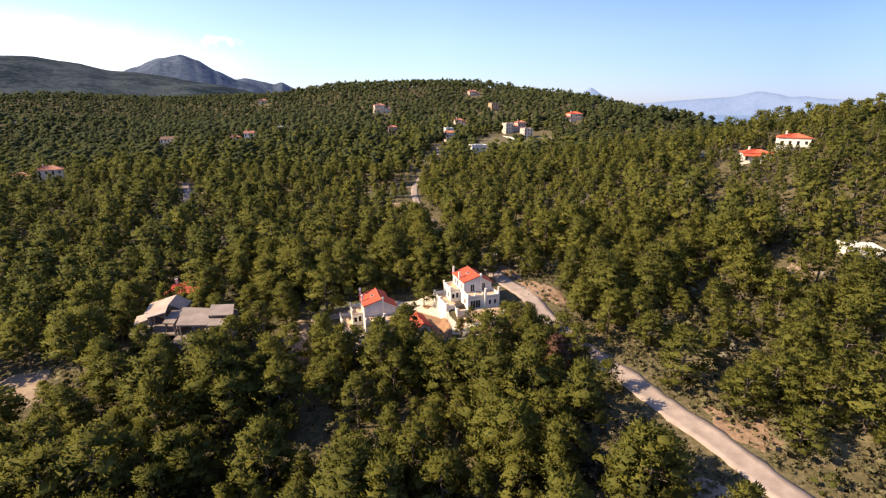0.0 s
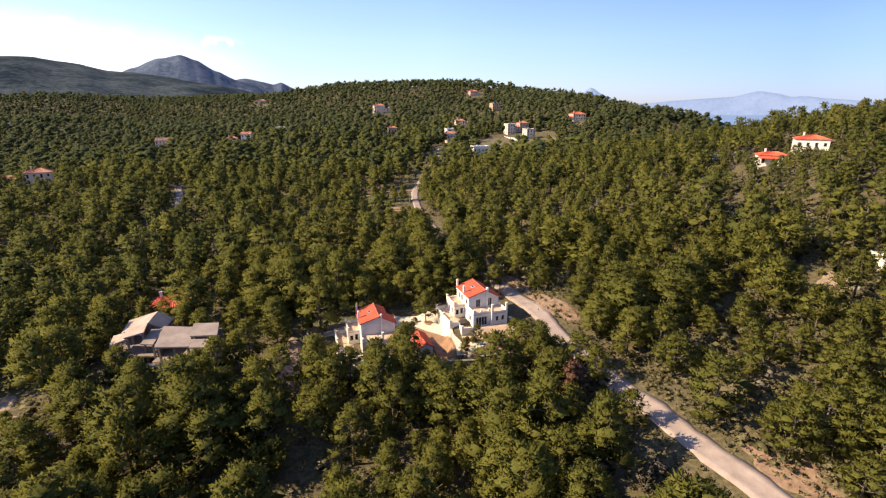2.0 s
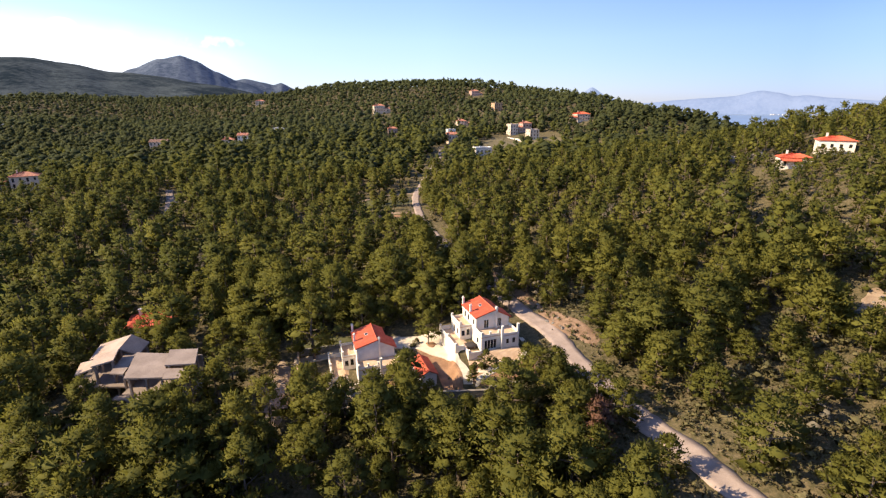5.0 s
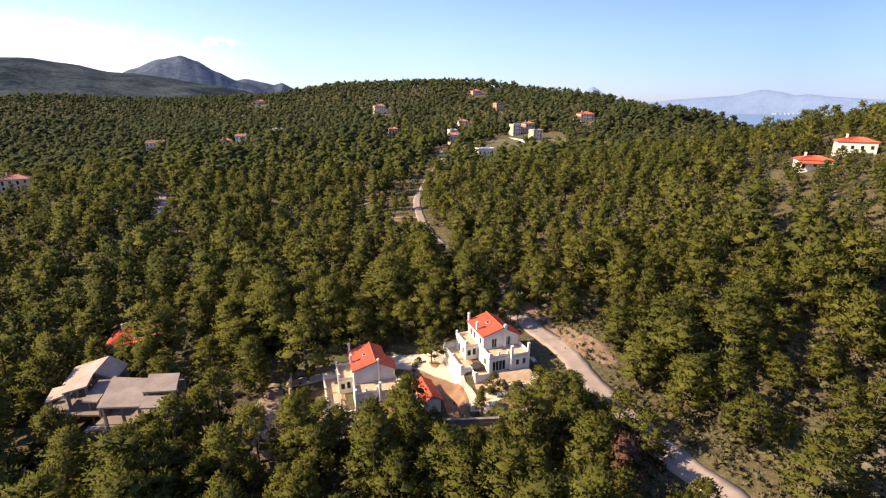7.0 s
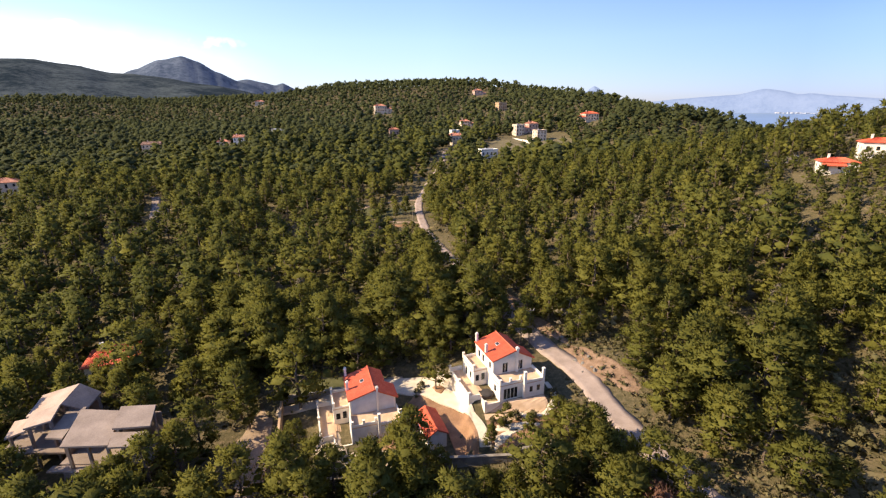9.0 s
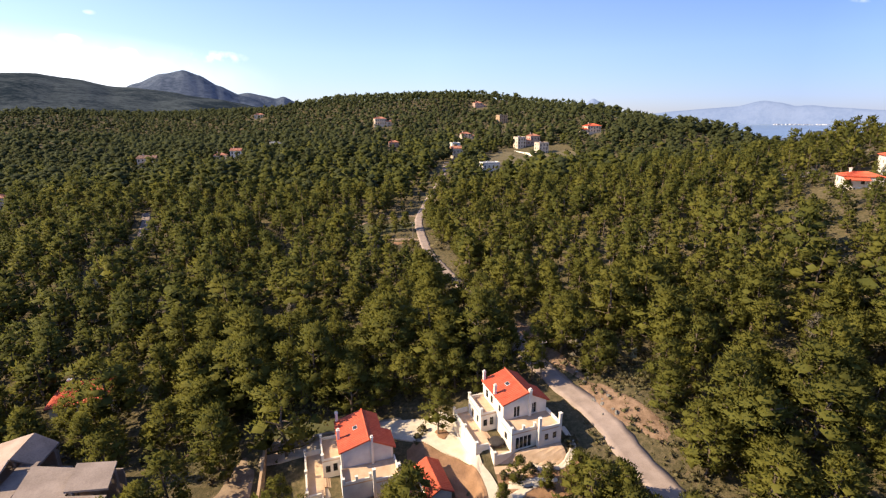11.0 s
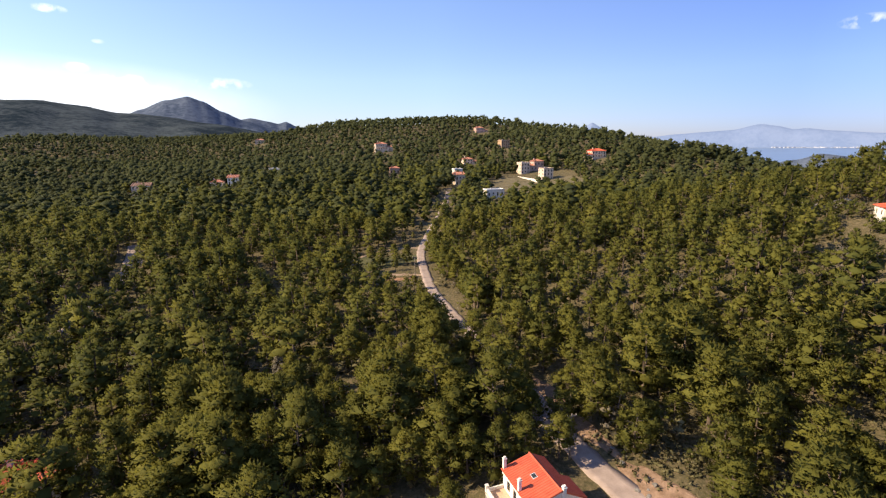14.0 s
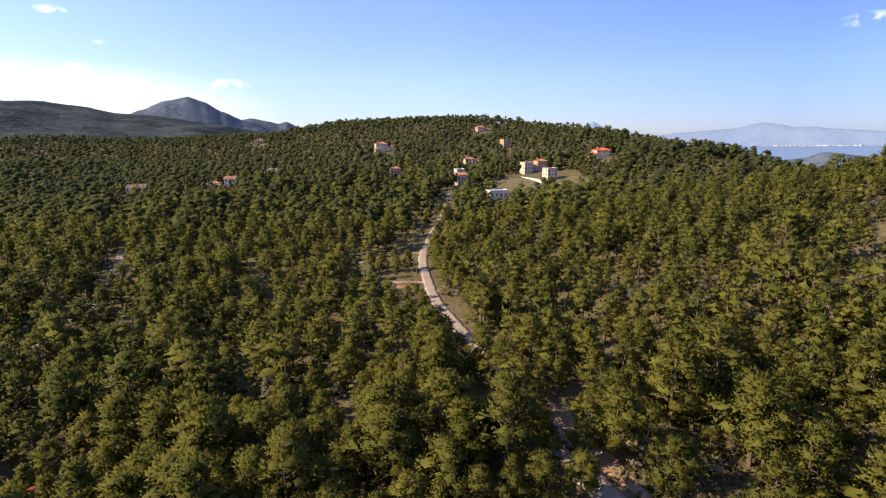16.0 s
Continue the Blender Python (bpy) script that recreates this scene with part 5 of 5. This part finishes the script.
# variants for single trees near the camera, then simpler ones with distance (unit: a tree 9 m tall)
NEAR = []
for i in range(9):
    wide, tall = rng.uniform(2.4, 3.6), 9.0
    v, f, nn = crown_shape(rng, 36, 0, 52, 0.29, tall, wide, rng.uniform(0.16, 0.34), body=0.66)
    NEAR.append((fast_mesh("crown", v, f, M_PINE, None, nn), trunk_build(rng, tall, 9, wide * 0.75).mesh("trunk", M_BARK)))
HIGH = [crown_shape(rng, 32, 0, 50, 0.31, 9.0, rng.uniform(2.3, 3.4), rng.uniform(0.16, 0.36), body=0.65) for _ in range(12)]
MEDIUM = [crown_shape(rng, 19, 0, 16, 0.42, 9.0, rng.uniform(2.3, 3.3), rng.uniform(0.18, 0.36), (0.28, 0.45), 0.8, 0.7) for _ in range(11)]
LOW = [crown_shape(rng, 8, 0, 5, 0.7, 9.0, rng.uniform(2.5, 3.3), 0.18, (0.42, 0.62), 0.78, 1.0) for _ in range(9)]
HITHER = [crown_shape(rng, 15, 0, 12, 0.5, 9.0, rng.uniform(2.4, 3.3), 0.26, (0.3, 0.48), 0.78, 0.68) for _ in range(7)]
FAR = [crown_shape(rng, 2, 0, 5, 1.2, 9.0, rng.uniform(2.2, 3.0), 0.36, (0.62, 0.95), 0.85, 1.0) for _ in range(8)]
SHRUB = [crown_shape(rng, 4, 0, 14, 0.26, 1.5, 1.1, 0.2, (0.4, 0.6), 0.8, 0.64) for _ in range(5)]
TUSSOCK = [crown_shape(rng, 2, 0, 8, 0.3, 0.7, 0.6, 0.1, (0.5, 0.7), 0.8, 0.8) for _ in range(4)]
STEM = []
for i in range(4):
    b = Build().tube((0, 0, -0.5), (rng.normal(0, 0.12), rng.normal(0, 0.12), 4.0), 0.19, 0.13, 5).tube((0, 0, 3.9), (rng.normal(0, 0.2), rng.normal(0, 0.2), 8.0), 0.12, 0.05, 4)
    for ang in (0.6, 2.7, 4.5):
        b.tube((0, 0, 2.6 + ang * 0.4), (1.7 * math.cos(ang), 1.7 * math.sin(ang), 3.2 + ang * 0.45), 0.07, 0.03, 3)
    sv, sf = np.array(b.v), []
    for q in b.f:
        sf += [[q[0], q[k], q[k + 1]] for k in range(1, len(q) - 1)]
    sn = sv - np.array([0, 0, 1]) * sv[:, 2:]
    STEM.append((sv, np.array(sf), sn / (np.linalg.norm(sn, axis=1, keepdims=True) + 1e-6)))


def seg_dist(x, y, line):
    best = np.full(x.shape, 1e9)
    for (ax, ay), (bx, by) in zip(line, line[1:]):
        t = np.clip(((x - ax) * (bx - ax) + (y - ay) * (by - ay)) / ((bx - ax) ** 2 + (by - ay) ** 2), 0, 1)
        best = np.minimum(best, np.hypot(x - ax - t * (bx - ax), y - ay - t * (by - ay)))
    return best


# open ground where no tree stands: x, y, half width, half depth
OPEN = [(8.5, 104.0, 12.5, 13.0), (-14.0, 101.5, 11.5, 12.0), (-2, 104, 9, 12), (-32.0, 97.0, 3.6, 9.0), (-56.0, 95.0, 13.5, 9.5), (-70.5, 123.5, 6.5, 5.5), (-25.0, 111.0, 9.0, 4.0),
        (74, 408, 36, 40), (-28, 239, 12, 8), (-20.5, 217, 6, 3), (-84, 80, 8.5, 8), (-80, 69, 5.5, 8), (37, 48, 4, 4), (34, 359, 8, 8), (-122, 241, 5, 4), (103, 100, 6, 7), (86, 101, 7, 5),
        (80, 450, 28, 20)]


# glades on the downhill side of far houses: x, y, half width
GLADES = [(-71, 680, 13), (70, 827, 13), (80, 640, 10), (145, 492, 10), (74, 474, 8), (88, 484, 8), (86, 438, 9), (14, 425, 7), (29, 548, 9), (35, 363, 8), (-179, 449, 15), (-238, 432, 10), (-221, 272, 9), (-248, 281, 8), (-317, 908, 11), (-566, 666, 16), (-42, 490, 7), (-173, 553, 9)]
OPEN += [(3, 92, 13, 2.0), (-28, 97, 2.5, 8), (20.5, 108, 5.5, 8), (70, 398, 38, 48), (2.0, 342, 4.5, 30)]
OPEN += [(25.5, 96.5, 3.4, 5.0), (149.5, 194.5, 7.0, 6.0), (132, 188.5, 6.5, 5.5), (27.6, 109.5, 2.6, 8.0), (22.5, 124, 2.0, 4), (27.0, 56.5, 4.0, 5.0), (17.2, 139, 2.4, 5), (119, 246, 2, 4), (185, 354, 7, 9)]
OPEN += [(x, y - 8 - y * 0.012, w, 9 + y * 0.016) if y > 260 else (x, y - 2, w - 2, 6) for x, y, w in GLADES]


def allowed(x, y, room=2.0):
    beside = x > np.interp(y, [q[1] for q in ROAD], [q[0] for q in ROAD])
    clear = np.select([y < 78, y < 97, y < 122, y < 168, (y > 252) & (y < 335), (y < 252) & beside, y < 252], [3.8, 2.4, 4.0, 1.9, 2.7, 2.9, 4.2], 5.0) + room * 0.2
    ok = (seg_dist(x, y, ROAD) > clear) & ~((y < 73) & (seg_dist(x + 4.5, y, ROAD) < 4.0)) & (seg_dist(x, y, DRIVE) > 2.5 + room * 0.5) & (seg_dist(x, y, LEFT_ROAD) > 3.0 + room * 0.3) & (seg_dist(x, y, SIDE) > 2.0) & (seg_dist(x, y, LOWER_SIDE) > 2.0)
    for cx, cy, hx, hy in OPEN:
        ok &= ~((np.abs(x - cx) < hx) & (np.abs(y - cy) < hy))
    return ok


def scatter(y0, y1, x0, x1, step, seed):
    r = np.random.default_rng(seed)
    X, Y = np.meshgrid(np.arange(x0, x1, step), np.arange(y0, y1, step))
    X = X + (np.arange(X.shape[0]) % 2)[:, None] * step * 0.5
    X = X.ravel() + r.uniform(-0.5, 0.5, X.size) * step
    Y = Y.ravel() + r.uniform(-0.5, 0.5, Y.size) * step
    ok = (np.abs(X + 5) < 0.97 * (Y + 12) + 22) & (Y > y0) & (Y < y1)
    return X[ok], Y[ok], r


def thinning(x, y):
    """How open the wood is: sparse on the dry slope beside the road, dense elsewhere."""
    t = np.sin(x * 0.06 + 1.0) * np.sin(y * 0.045 + 0.5) * 0.25 + np.sin(x * 0.021 - y * 0.017) * 0.2
    sparse = np.clip((x - 38) / 8, 0, 1) * np.clip((98 - y) / 20, 0, 1)
    return np.clip(0.05 + 0.25 * np.maximum(t, 0) + 0.28 * sparse + 0.12 * np.clip((y - 95) / 25, 0, 1), 0, 0.8)


def lower(x, y):
    """Young, lower growth downhill of the houses, along the open view from the valley."""
    f = np.ones(x.shape)
    for gx_, gy_, w in GLADES + [(-84, 80, 7), (127, 205, 7), (149, 194, 9), (131, 188, 7), (104, 103, 6), (-24, 240, 11)]:
        near = np.clip(gy_ * 0.16 + 8, 12, 90)
        line = gx_ * (y - 35) / (gy_ - 35)
        f = np.where((y < gy_) & (y > gy_ - near) & (np.abs(x - line) < w), 0.66, f)
    road_x = np.interp(y, [q[1] for q in ROAD], [q[0] for q in ROAD])
    f = np.where((y > 150) & (y < 365) & (x < road_x + 3.5) & (x > road_x - 12), np.minimum(f, 0.55), f)
    f = np.where((y > 108) & (y < 150) & (np.abs(x - road_x) < 10), np.minimum(f, 0.8), f)
    f = np.where((x > -47) & (x < -31) & (y > 90) & (y < 110), 0.75, f)
    return f


def grow(name, shapes, x, y, size, mat, label, r, sink=0.3, kind="stuff", category="forest"):
    """Many plants in one mesh."""
    V, F, T, NN, n = [], [], [], [], 0
    z = height(x, y)
    pick = r.integers(0, len(shapes), len(x))
    turn = r.uniform(0, math.tau, len(x))
    tone = r.uniform(0, 1, len(x))
    for s, (sv, sf, sn) in enumerate(shapes):
        m = pick == s
        k = int(m.sum())
        if not k:
            continue
        c, q = np.cos(turn[m])[:, None], np.sin(turn[m])[:, None]
        sc = size[m][:, None]
        fat = r.uniform(0.95, 1.32, (k, 1)) * sc
        px, py = sv[None, :, 0] * fat, sv[None, :, 1] * fat
        W = np.stack([px * c - py * q + x[m][:, None], px * q + py * c + y[m][:, None], sv[None, :, 2] * sc + z[m][:, None] - sink], -1)
        V.append(W.reshape(-1, 3))
        F.append((sf[None] + (np.arange(k) * len(sv))[:, None, None] + n).reshape(-1, 3))
        NN.append(np.stack([sn[None, :, 0] * c - sn[None, :, 1] * q, sn[None, :, 0] * q + sn[None, :, 1] * c, sn[None, :, 2] + 0 * c], -1).reshape(-1, 3))
        T.append(np.repeat(tone[m], len(sv)))
        n += k * len(sv)
    return tagged(new(name, fast_mesh(name, np.concatenate(V), np.concatenate(F), mat, np.concatenate(T), np.concatenate(NN))), label, category, kind=kind)


def pine(x, y, tall, kind, turn, crown_mat=None, broad=1.1, label="green Aleppo pine with a lumpy rounded crown"):
    root = thing("pine_tree", pose(x, y, level(x, y), 0, 0, turn) @ Matrix.Diagonal((broad * tall / 9.0, broad * tall / 9.0, tall / 9.0, 1)), label, "tree", "pines")
    crown_me, trunk_me = NEAR[kind]
    if crown_mat:
        crown_me = crown_me.copy()
        crown_me.materials[0] = crown_mat
    t = new("trunk", trunk_me)
    t.parent = root
    c = new("crown", crown_me)
    c.parent = root
    return root


# single trees that stand out
SINGLE = [(-25.2, 97.0, 6.0), (-66.5, 114.5, 5.5), (-74.5, 115.0, 5.0), (146.5, 187.0, 4.0), (154.5, 186.0, 4.5), (109.0, 99.5, 7.0), (15.0, 121.0, 8.0), (17.0, 128.0, 7.5), (11.5, 137.0, 9.5), (9.5, 119.5, 9.0), (4.5, 118.0, 8.5), (0.5, 118.6, 9.0), (-4.0, 117.6, 8.0), (-8.5, 118.5, 9.5), (-13.0, 117.0, 8.5), (-17.5, 118.5, 9.0), (-22.5, 117.0, 8.0), (-27.5, 118.5, 9.0), (-33.0, 114.5, 8.5),
          (26.8, 86.8, 8.5), (29.0, 82.0, 8.5), (-5.8, 243.0, 9.5), (-4.2, 236.0, 10.0), (-3.6, 228.5, 9.0), (-1.5, 220.5, 10.0), (0.0, 212.0, 9.5), (3.0, 204.0, 10.5), (4.5, 196.0, 9.0), (7.5, 188.0, 10.0), (10.0, 180.0, 10.5),
          (-11.5, 206.0, 5.0), (-9.0, 196.0, 5.0), (-6.0, 186.5, 5.0), (-2.5, 177.0, 6.0), (11.0, 131.0, 9.0), (12.0, 127.0, 8.0), (14.5, 146.0, 8.0), (20.5, 134.0, 8.5),
          (141.0, 184.0, 5.5), (-20.5, 238.0, 7.0), (-25.0, 232.5, 7.5), (-15.5, 232.0, 8.0), (-29.5, 236.5, 7.0), (-42.3, 87.6, 10.5), (-40.5, 91.8, 10.0), (22.8, 87.0, 8.0), (17.5, 93.5, 8.0), (32.6, 52.5, 7.8), (30.5, 70.5, 7.5), (-6.4, 92.6, 10.5), (-8.4, 92.2, 8.0), (-2.6, 109.3, 8.0), (8.3, 97.2, 4.6), (-34.2, 102.0, 8.0), (-2.6, 89.4, 6.5), (-20.2, 91.8, 7.5), (-17.0, 88.2, 9.0), (5.6, 94.0, 3.8), (20.9, 92.2, 8.0), (16.2, 95.6, 6.5), (4.0, 86.0, 6.5), (14.5, 86.5, 9.0), (19.5, 86.0, 10.5), (9.4, 140.0, 12.5), (7.6, 147.0, 12.0), (4.4, 156.0, 11.5),
          (-25.2, 92.0, 7.0), (12.0, 96.0, 3.5), (-46.0, 86.5, 9.0), (-60.5, 88.0, 8.5), (-39.5, 96.0, 10.0), (-58.0, 106.5, 9.5), (-51.5, 101.5, 9.0)]
for i, (x, y, h) in enumerate(SINGLE):
    pine(x, y, h, i % len(NEAR), i * 67)
pine(22.9, 76.8, 10.5, 4, 30, M_DEAD, 1.0, "dead reddish-brown pine among green ones")

for i, (x, y, h) in enumerate([(58, 168, 9.0), (74, 152, 8.5), (93, 163, 9.5), (44, 176, 8.0), (66, 120, 7.5), (-38, 150, 8.5), (-74, 158, 9.0)]):
    pine(x, y, h, (i * 2 + 1) % len(NEAR), i * 50, M_TWIG, 0.9, "bare grey dead pine among green ones")

# the wood near the camera: the trees nearest to the villas and the road are single things
X, Y, r = scatter(28, 180, -180, 195, 5.5, 3)
keep = allowed(X, Y, 2.4) & (r.uniform(0, 1, len(X)) > thinning(X, Y) * 0.6)
for sx, sy, _ in SINGLE + [(22.9, 76.8, 0)]:
    keep &= np.hypot(X - sx, Y - sy) > (2.8 if sx != 22.9 else 3.8)
X, Y = X[keep], Y[keep]
S = np.clip(r.normal(1.1, 0.32, len(X)), 0.45, 1.65)
S *= (1 + 0.04 * np.clip((Y - 95) / 25, 0, 1)) * lower(X, Y) * (1 - 0.22 * np.clip((X - 85) / 40, 0, 1)) * (1 - 0.2 * np.clip((X - 38) / 8, 0, 1) * np.clip((98 - Y) / 20, 0, 1))
order = np.argsort(np.hypot((X + 2) * 0.9, Y - 74))
single, rest = order[:280], order[280:]
for i in single:
    pine(float(X[i]), float(Y[i]), 9.0 * float(S[i]), int(r.integers(0, len(NEAR))), float(r.uniform(0, 360)), None, float(r.uniform(0.95, 1.4)))
# more dark needles to the left: that side's shade put into the colour
grey = rest[(np.hypot(X[rest], np.maximum(Y[rest] - 67, 0)) > 97) & (r.uniform(0, 1, len(rest)) < 0.2 + 0.6 * np.clip((X[rest] - 75) / 50, 0, 1) * np.clip((Y[rest] - 100) / 60, 0, 1) + 0.6 * np.clip((-35 - X[rest]) / 40, 0, 1))]
olive = np.setdiff1d(rest, grey)
aside = olive[np.hypot(X[olive], np.maximum(Y[olive] - 67, 0)) > 97]
olive = np.setdiff1d(olive, aside)
grow("flank_pines", MEDIUM, X[aside], Y[aside], S[aside], M_PINE, "dense olive-green Aleppo pine wood on the outer slopes", r)
grow("near_pines", HIGH, X[olive], Y[olive], S[olive], M_PINE, "dense olive-green Aleppo pine wood on the slopes", r)
grow("near_dark_pines", MEDIUM, X[grey], Y[grey], S[grey], M_PINE_DARK, "dark green Aleppo pines on the slopes", r)
grow("pine_trunks", STEM, X[rest], Y[rest], S[rest], M_BARK, "grey-brown pine trunks and boughs on the slopes", r, 0.0, category="trunks")

X, Y, r = scatter(180, 285, -300, 300, 5.6, 4)
keep = allowed(X, Y, 1.5) & (r.uniform(0, 1, len(X)) > 0.03 + thinning(X, Y) * 0.5)
X, Y = X[keep], Y[keep]
S = np.clip(r.normal(1.1, 0.32, len(X)), 0.5, 1.7) * lower(X, Y) * (1 - np.where(Y < 205, 0.3, 0.12) * np.clip((X - 85) / 40, 0, 1))
# dark share also grows leftwards, painting in the valley's shaded side
grey = r.uniform(0, 1, len(X)) < 0.3 + 0.3 * np.clip((X - 60) / 60, 0, 1) + 0.55 * np.clip((-30 - X) / 60, 0, 1)
grow("middle_pines", MEDIUM, X[~grey], Y[~grey], S[~grey], M_PINE, "dense olive-green pine wood in the valley", r)
grow("middle_trunks", STEM, X, Y, S, M_BARK, "grey-brown pine trunks in the valley wood", r, 0.0, category="trunks")
grow("middle_dark_pines", MEDIUM, X[grey], Y[grey], S[grey], M_PINE_DARK, "dark green pines in the valley wood", r)

r = np.random.default_rng(23)
X, Y = np.meshgrid(np.arange(-85, 110, 6.4), np.arange(-60, 28, 6.4))
X, Y = X.ravel() + r.uniform(-2.6, 2.6, X.size), Y.ravel() + r.uniform(-2.6, 2.0, Y.size)
keep = allowed(X, Y, 2.0) & (r.uniform(0, 1, len(X)) > 0.1)
X, Y = X[keep], Y[keep]
grow("hither_pines", HITHER, X, Y, np.clip(r.normal(1.15, 0.25, len(X)), 0.6, 1.6), M_PINE, "olive-green pine wood at the valley's near end", r)

# two needle colours; the greyer, ever commoner up far slopes, has haze painted in
for y0, y1, x0, x1, step, seed, shapes, words in ((285, 520, -520, 330, 5.9, 5, LOW, "pine wood on the hillsides"), (520, 1330, -1150, 330, 7.3, 6, FAR, "pine wood up to the hill's crest")):
    X, Y, r = scatter(y0, y1, x0, x1, step, seed)
    keep = allowed(X, Y, 0.5) & (r.uniform(0, 1, len(X)) > 0.08 + thinning(X * 0.4, Y * 0.4) * 0.6) & ((Y < 1060) | (X < -230))
    X, Y = X[keep], Y[keep]
    S = np.clip(r.normal(1.06, 0.3, len(X)), 0.5, 1.8) * lower(X, Y) * (1 - 0.25 * np.clip((X - 85) / 40, 0, 1) * (Y < 420))
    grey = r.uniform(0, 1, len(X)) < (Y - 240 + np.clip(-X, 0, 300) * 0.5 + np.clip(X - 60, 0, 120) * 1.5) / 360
    if y0 < 400:
        grow("distant_pines", shapes, X[~grey], Y[~grey], S[~grey], M_PINE_DARK, "distant olive-green " + words, r)
        grow("distant_grey_pines", shapes, X[grey], Y[grey], S[grey], M_PINE_HAZED, "distant haze-greyed " + words, r)
    else:
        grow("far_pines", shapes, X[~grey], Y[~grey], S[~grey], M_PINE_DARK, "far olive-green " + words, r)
        grow("far_grey_pines", shapes, X[grey], Y[grey], S[grey], M_PINE_HAZED, "far haze-greyed " + words, r)

# half-grown pines and tall bushes that fill the gaps between the trees
UNDER = [crown_shape(rng, 7, 0, 17, 0.27, 3.2, 1.7, 0.05, (0.36, 0.56), 0.8, 0.58) for _ in range(8)]
X, Y, r = scatter(34, 220, -190, 190, 4.4, 29)
keep = allowed(X, Y, 1.2) & (r.uniform(0, 1, len(X)) < 0.62)
X, Y = X[keep], Y[keep]
S = np.clip(r.normal(0.85, 0.35, len(X)), 0.3, 1.7)
sort = r.uniform(0, 1, len(X))
grow("young_pines", UNDER, X[sort < 0.42], Y[sort < 0.42], S[sort < 0.42], M_PINE_DARK, "half-grown green pines and bushes below the tall ones", r, 0.2, category="young trees")
brown = (sort >= 0.42) & (sort < 0.8)
grow("brown_bushes", UNDER, X[brown], Y[brown], S[brown], M_SHRUB, "olive-brown bushes between the pines", r, 0.2, category="shrubs")
grow("grey_bushes", UNDER, X[sort >= 0.8], Y[sort >= 0.8], S[sort >= 0.8] * 0.9, M_TWIG, "grey leafless bushes between the pines", r, 0.2, category="shrubs")

# low growth between the trees
X, Y, r = scatter(34, 130, -90, 110, 3.0, 7)
keep = allowed(X, Y, 0.6) & (r.uniform(0, 1, len(X)) < 0.42 + 0.5 * np.clip((X - 36) / 12, 0, 1) * np.clip((118 - Y) / 25, 0, 1) + 0.35 * (np.abs(Y - 119) < 9))
X, Y = X[keep], Y[keep]
grow("undergrowth", SHRUB, X, Y, r.uniform(0.35, 1.2, len(X)) * (1 + 0.5 * np.clip((X - 36) / 12, 0, 1)), M_SHRUB, "low grey-green scrub between the pines", r, 0.15, category="shrubs")
X, Y, r = scatter(80, 93, -24, 22, 1.7, 19)
keep = r.uniform(0, 1, len(X)) < 0.8
X, Y = X[keep & (Y < 91.2)], Y[keep & (Y < 91.2)]
grow("thicket", SHRUB, X, Y, r.uniform(0.6, 1.6, len(X)), M_SHRUB, "dense green scrub below the garden wall", r, 0.15, category="shrubs")
X, Y, r = scatter(30, 126, 16, 92, 1.15, 17)
keep = (seg_dist(X, Y, ROAD) > 2.5) & (r.uniform(0, 1, len(X)) < 0.75 * np.exp(-((seg_dist(X, Y, ROAD) - 6) / 12) ** 2)) & ~((X < 21) & (Y > 92))
X, Y = X[keep], Y[keep]
grow("tussocks", TUSSOCK, X, Y, r.uniform(0.35, 1.3, len(X)), M_SHRUB, "dry grass tussocks and dwarf scrub along the road", r, 0.1, category="grass")
gr = np.random.default_rng(8)
for i in range(9):
    bx, by = 25 + gr.uniform(-5, 6), 57 + gr.uniform(-5, 6)
    v, f, nn = crown_shape(gr, 9, 0, 60, 0.34, 3.4, 1.9, 0.1, (0.25, 0.4))
    ob = new("bare_bush", fast_mesh("bare_bush", v, f, M_TWIG, None, nn))
    ob.matrix_world = pose(bx, by, level(bx, by) - 0.1, 0, 0, gr.uniform(0, 360))
    tagged(ob, "grey leafless bush beside the road", "bush", "bare bushes")
for bx, by, s in [(8.0, 97.8, 0.9), (10.6, 99.4, 0.9), (13.4, 99.6, 0.8), (12.6, 96.4, 0.7), (6.6, 98.4, 0.7), (15.8, 97.4, 0.7), (-4.3, 95.2, 0.7), (-5.2, 110.5, 0.9), (-6.0, 108.5, 0.8), (17.2, 103.5, 1.0)]:
    v, f, nn = crown_shape(gr, 8, 0, 40, 0.26, 1.6, 1.1, 0.1, (0.35, 0.5))
    ob = new("garden_bush", fast_mesh("garden_bush", v * s, f, M_SHRUB, None, nn))
    ob.matrix_world = pose(bx, by, level(bx, by) - 0.05, 0, 0, gr.uniform(0, 360))
    tagged(ob, "rounded green garden bush in the villa garden", "bush", "garden bushes")
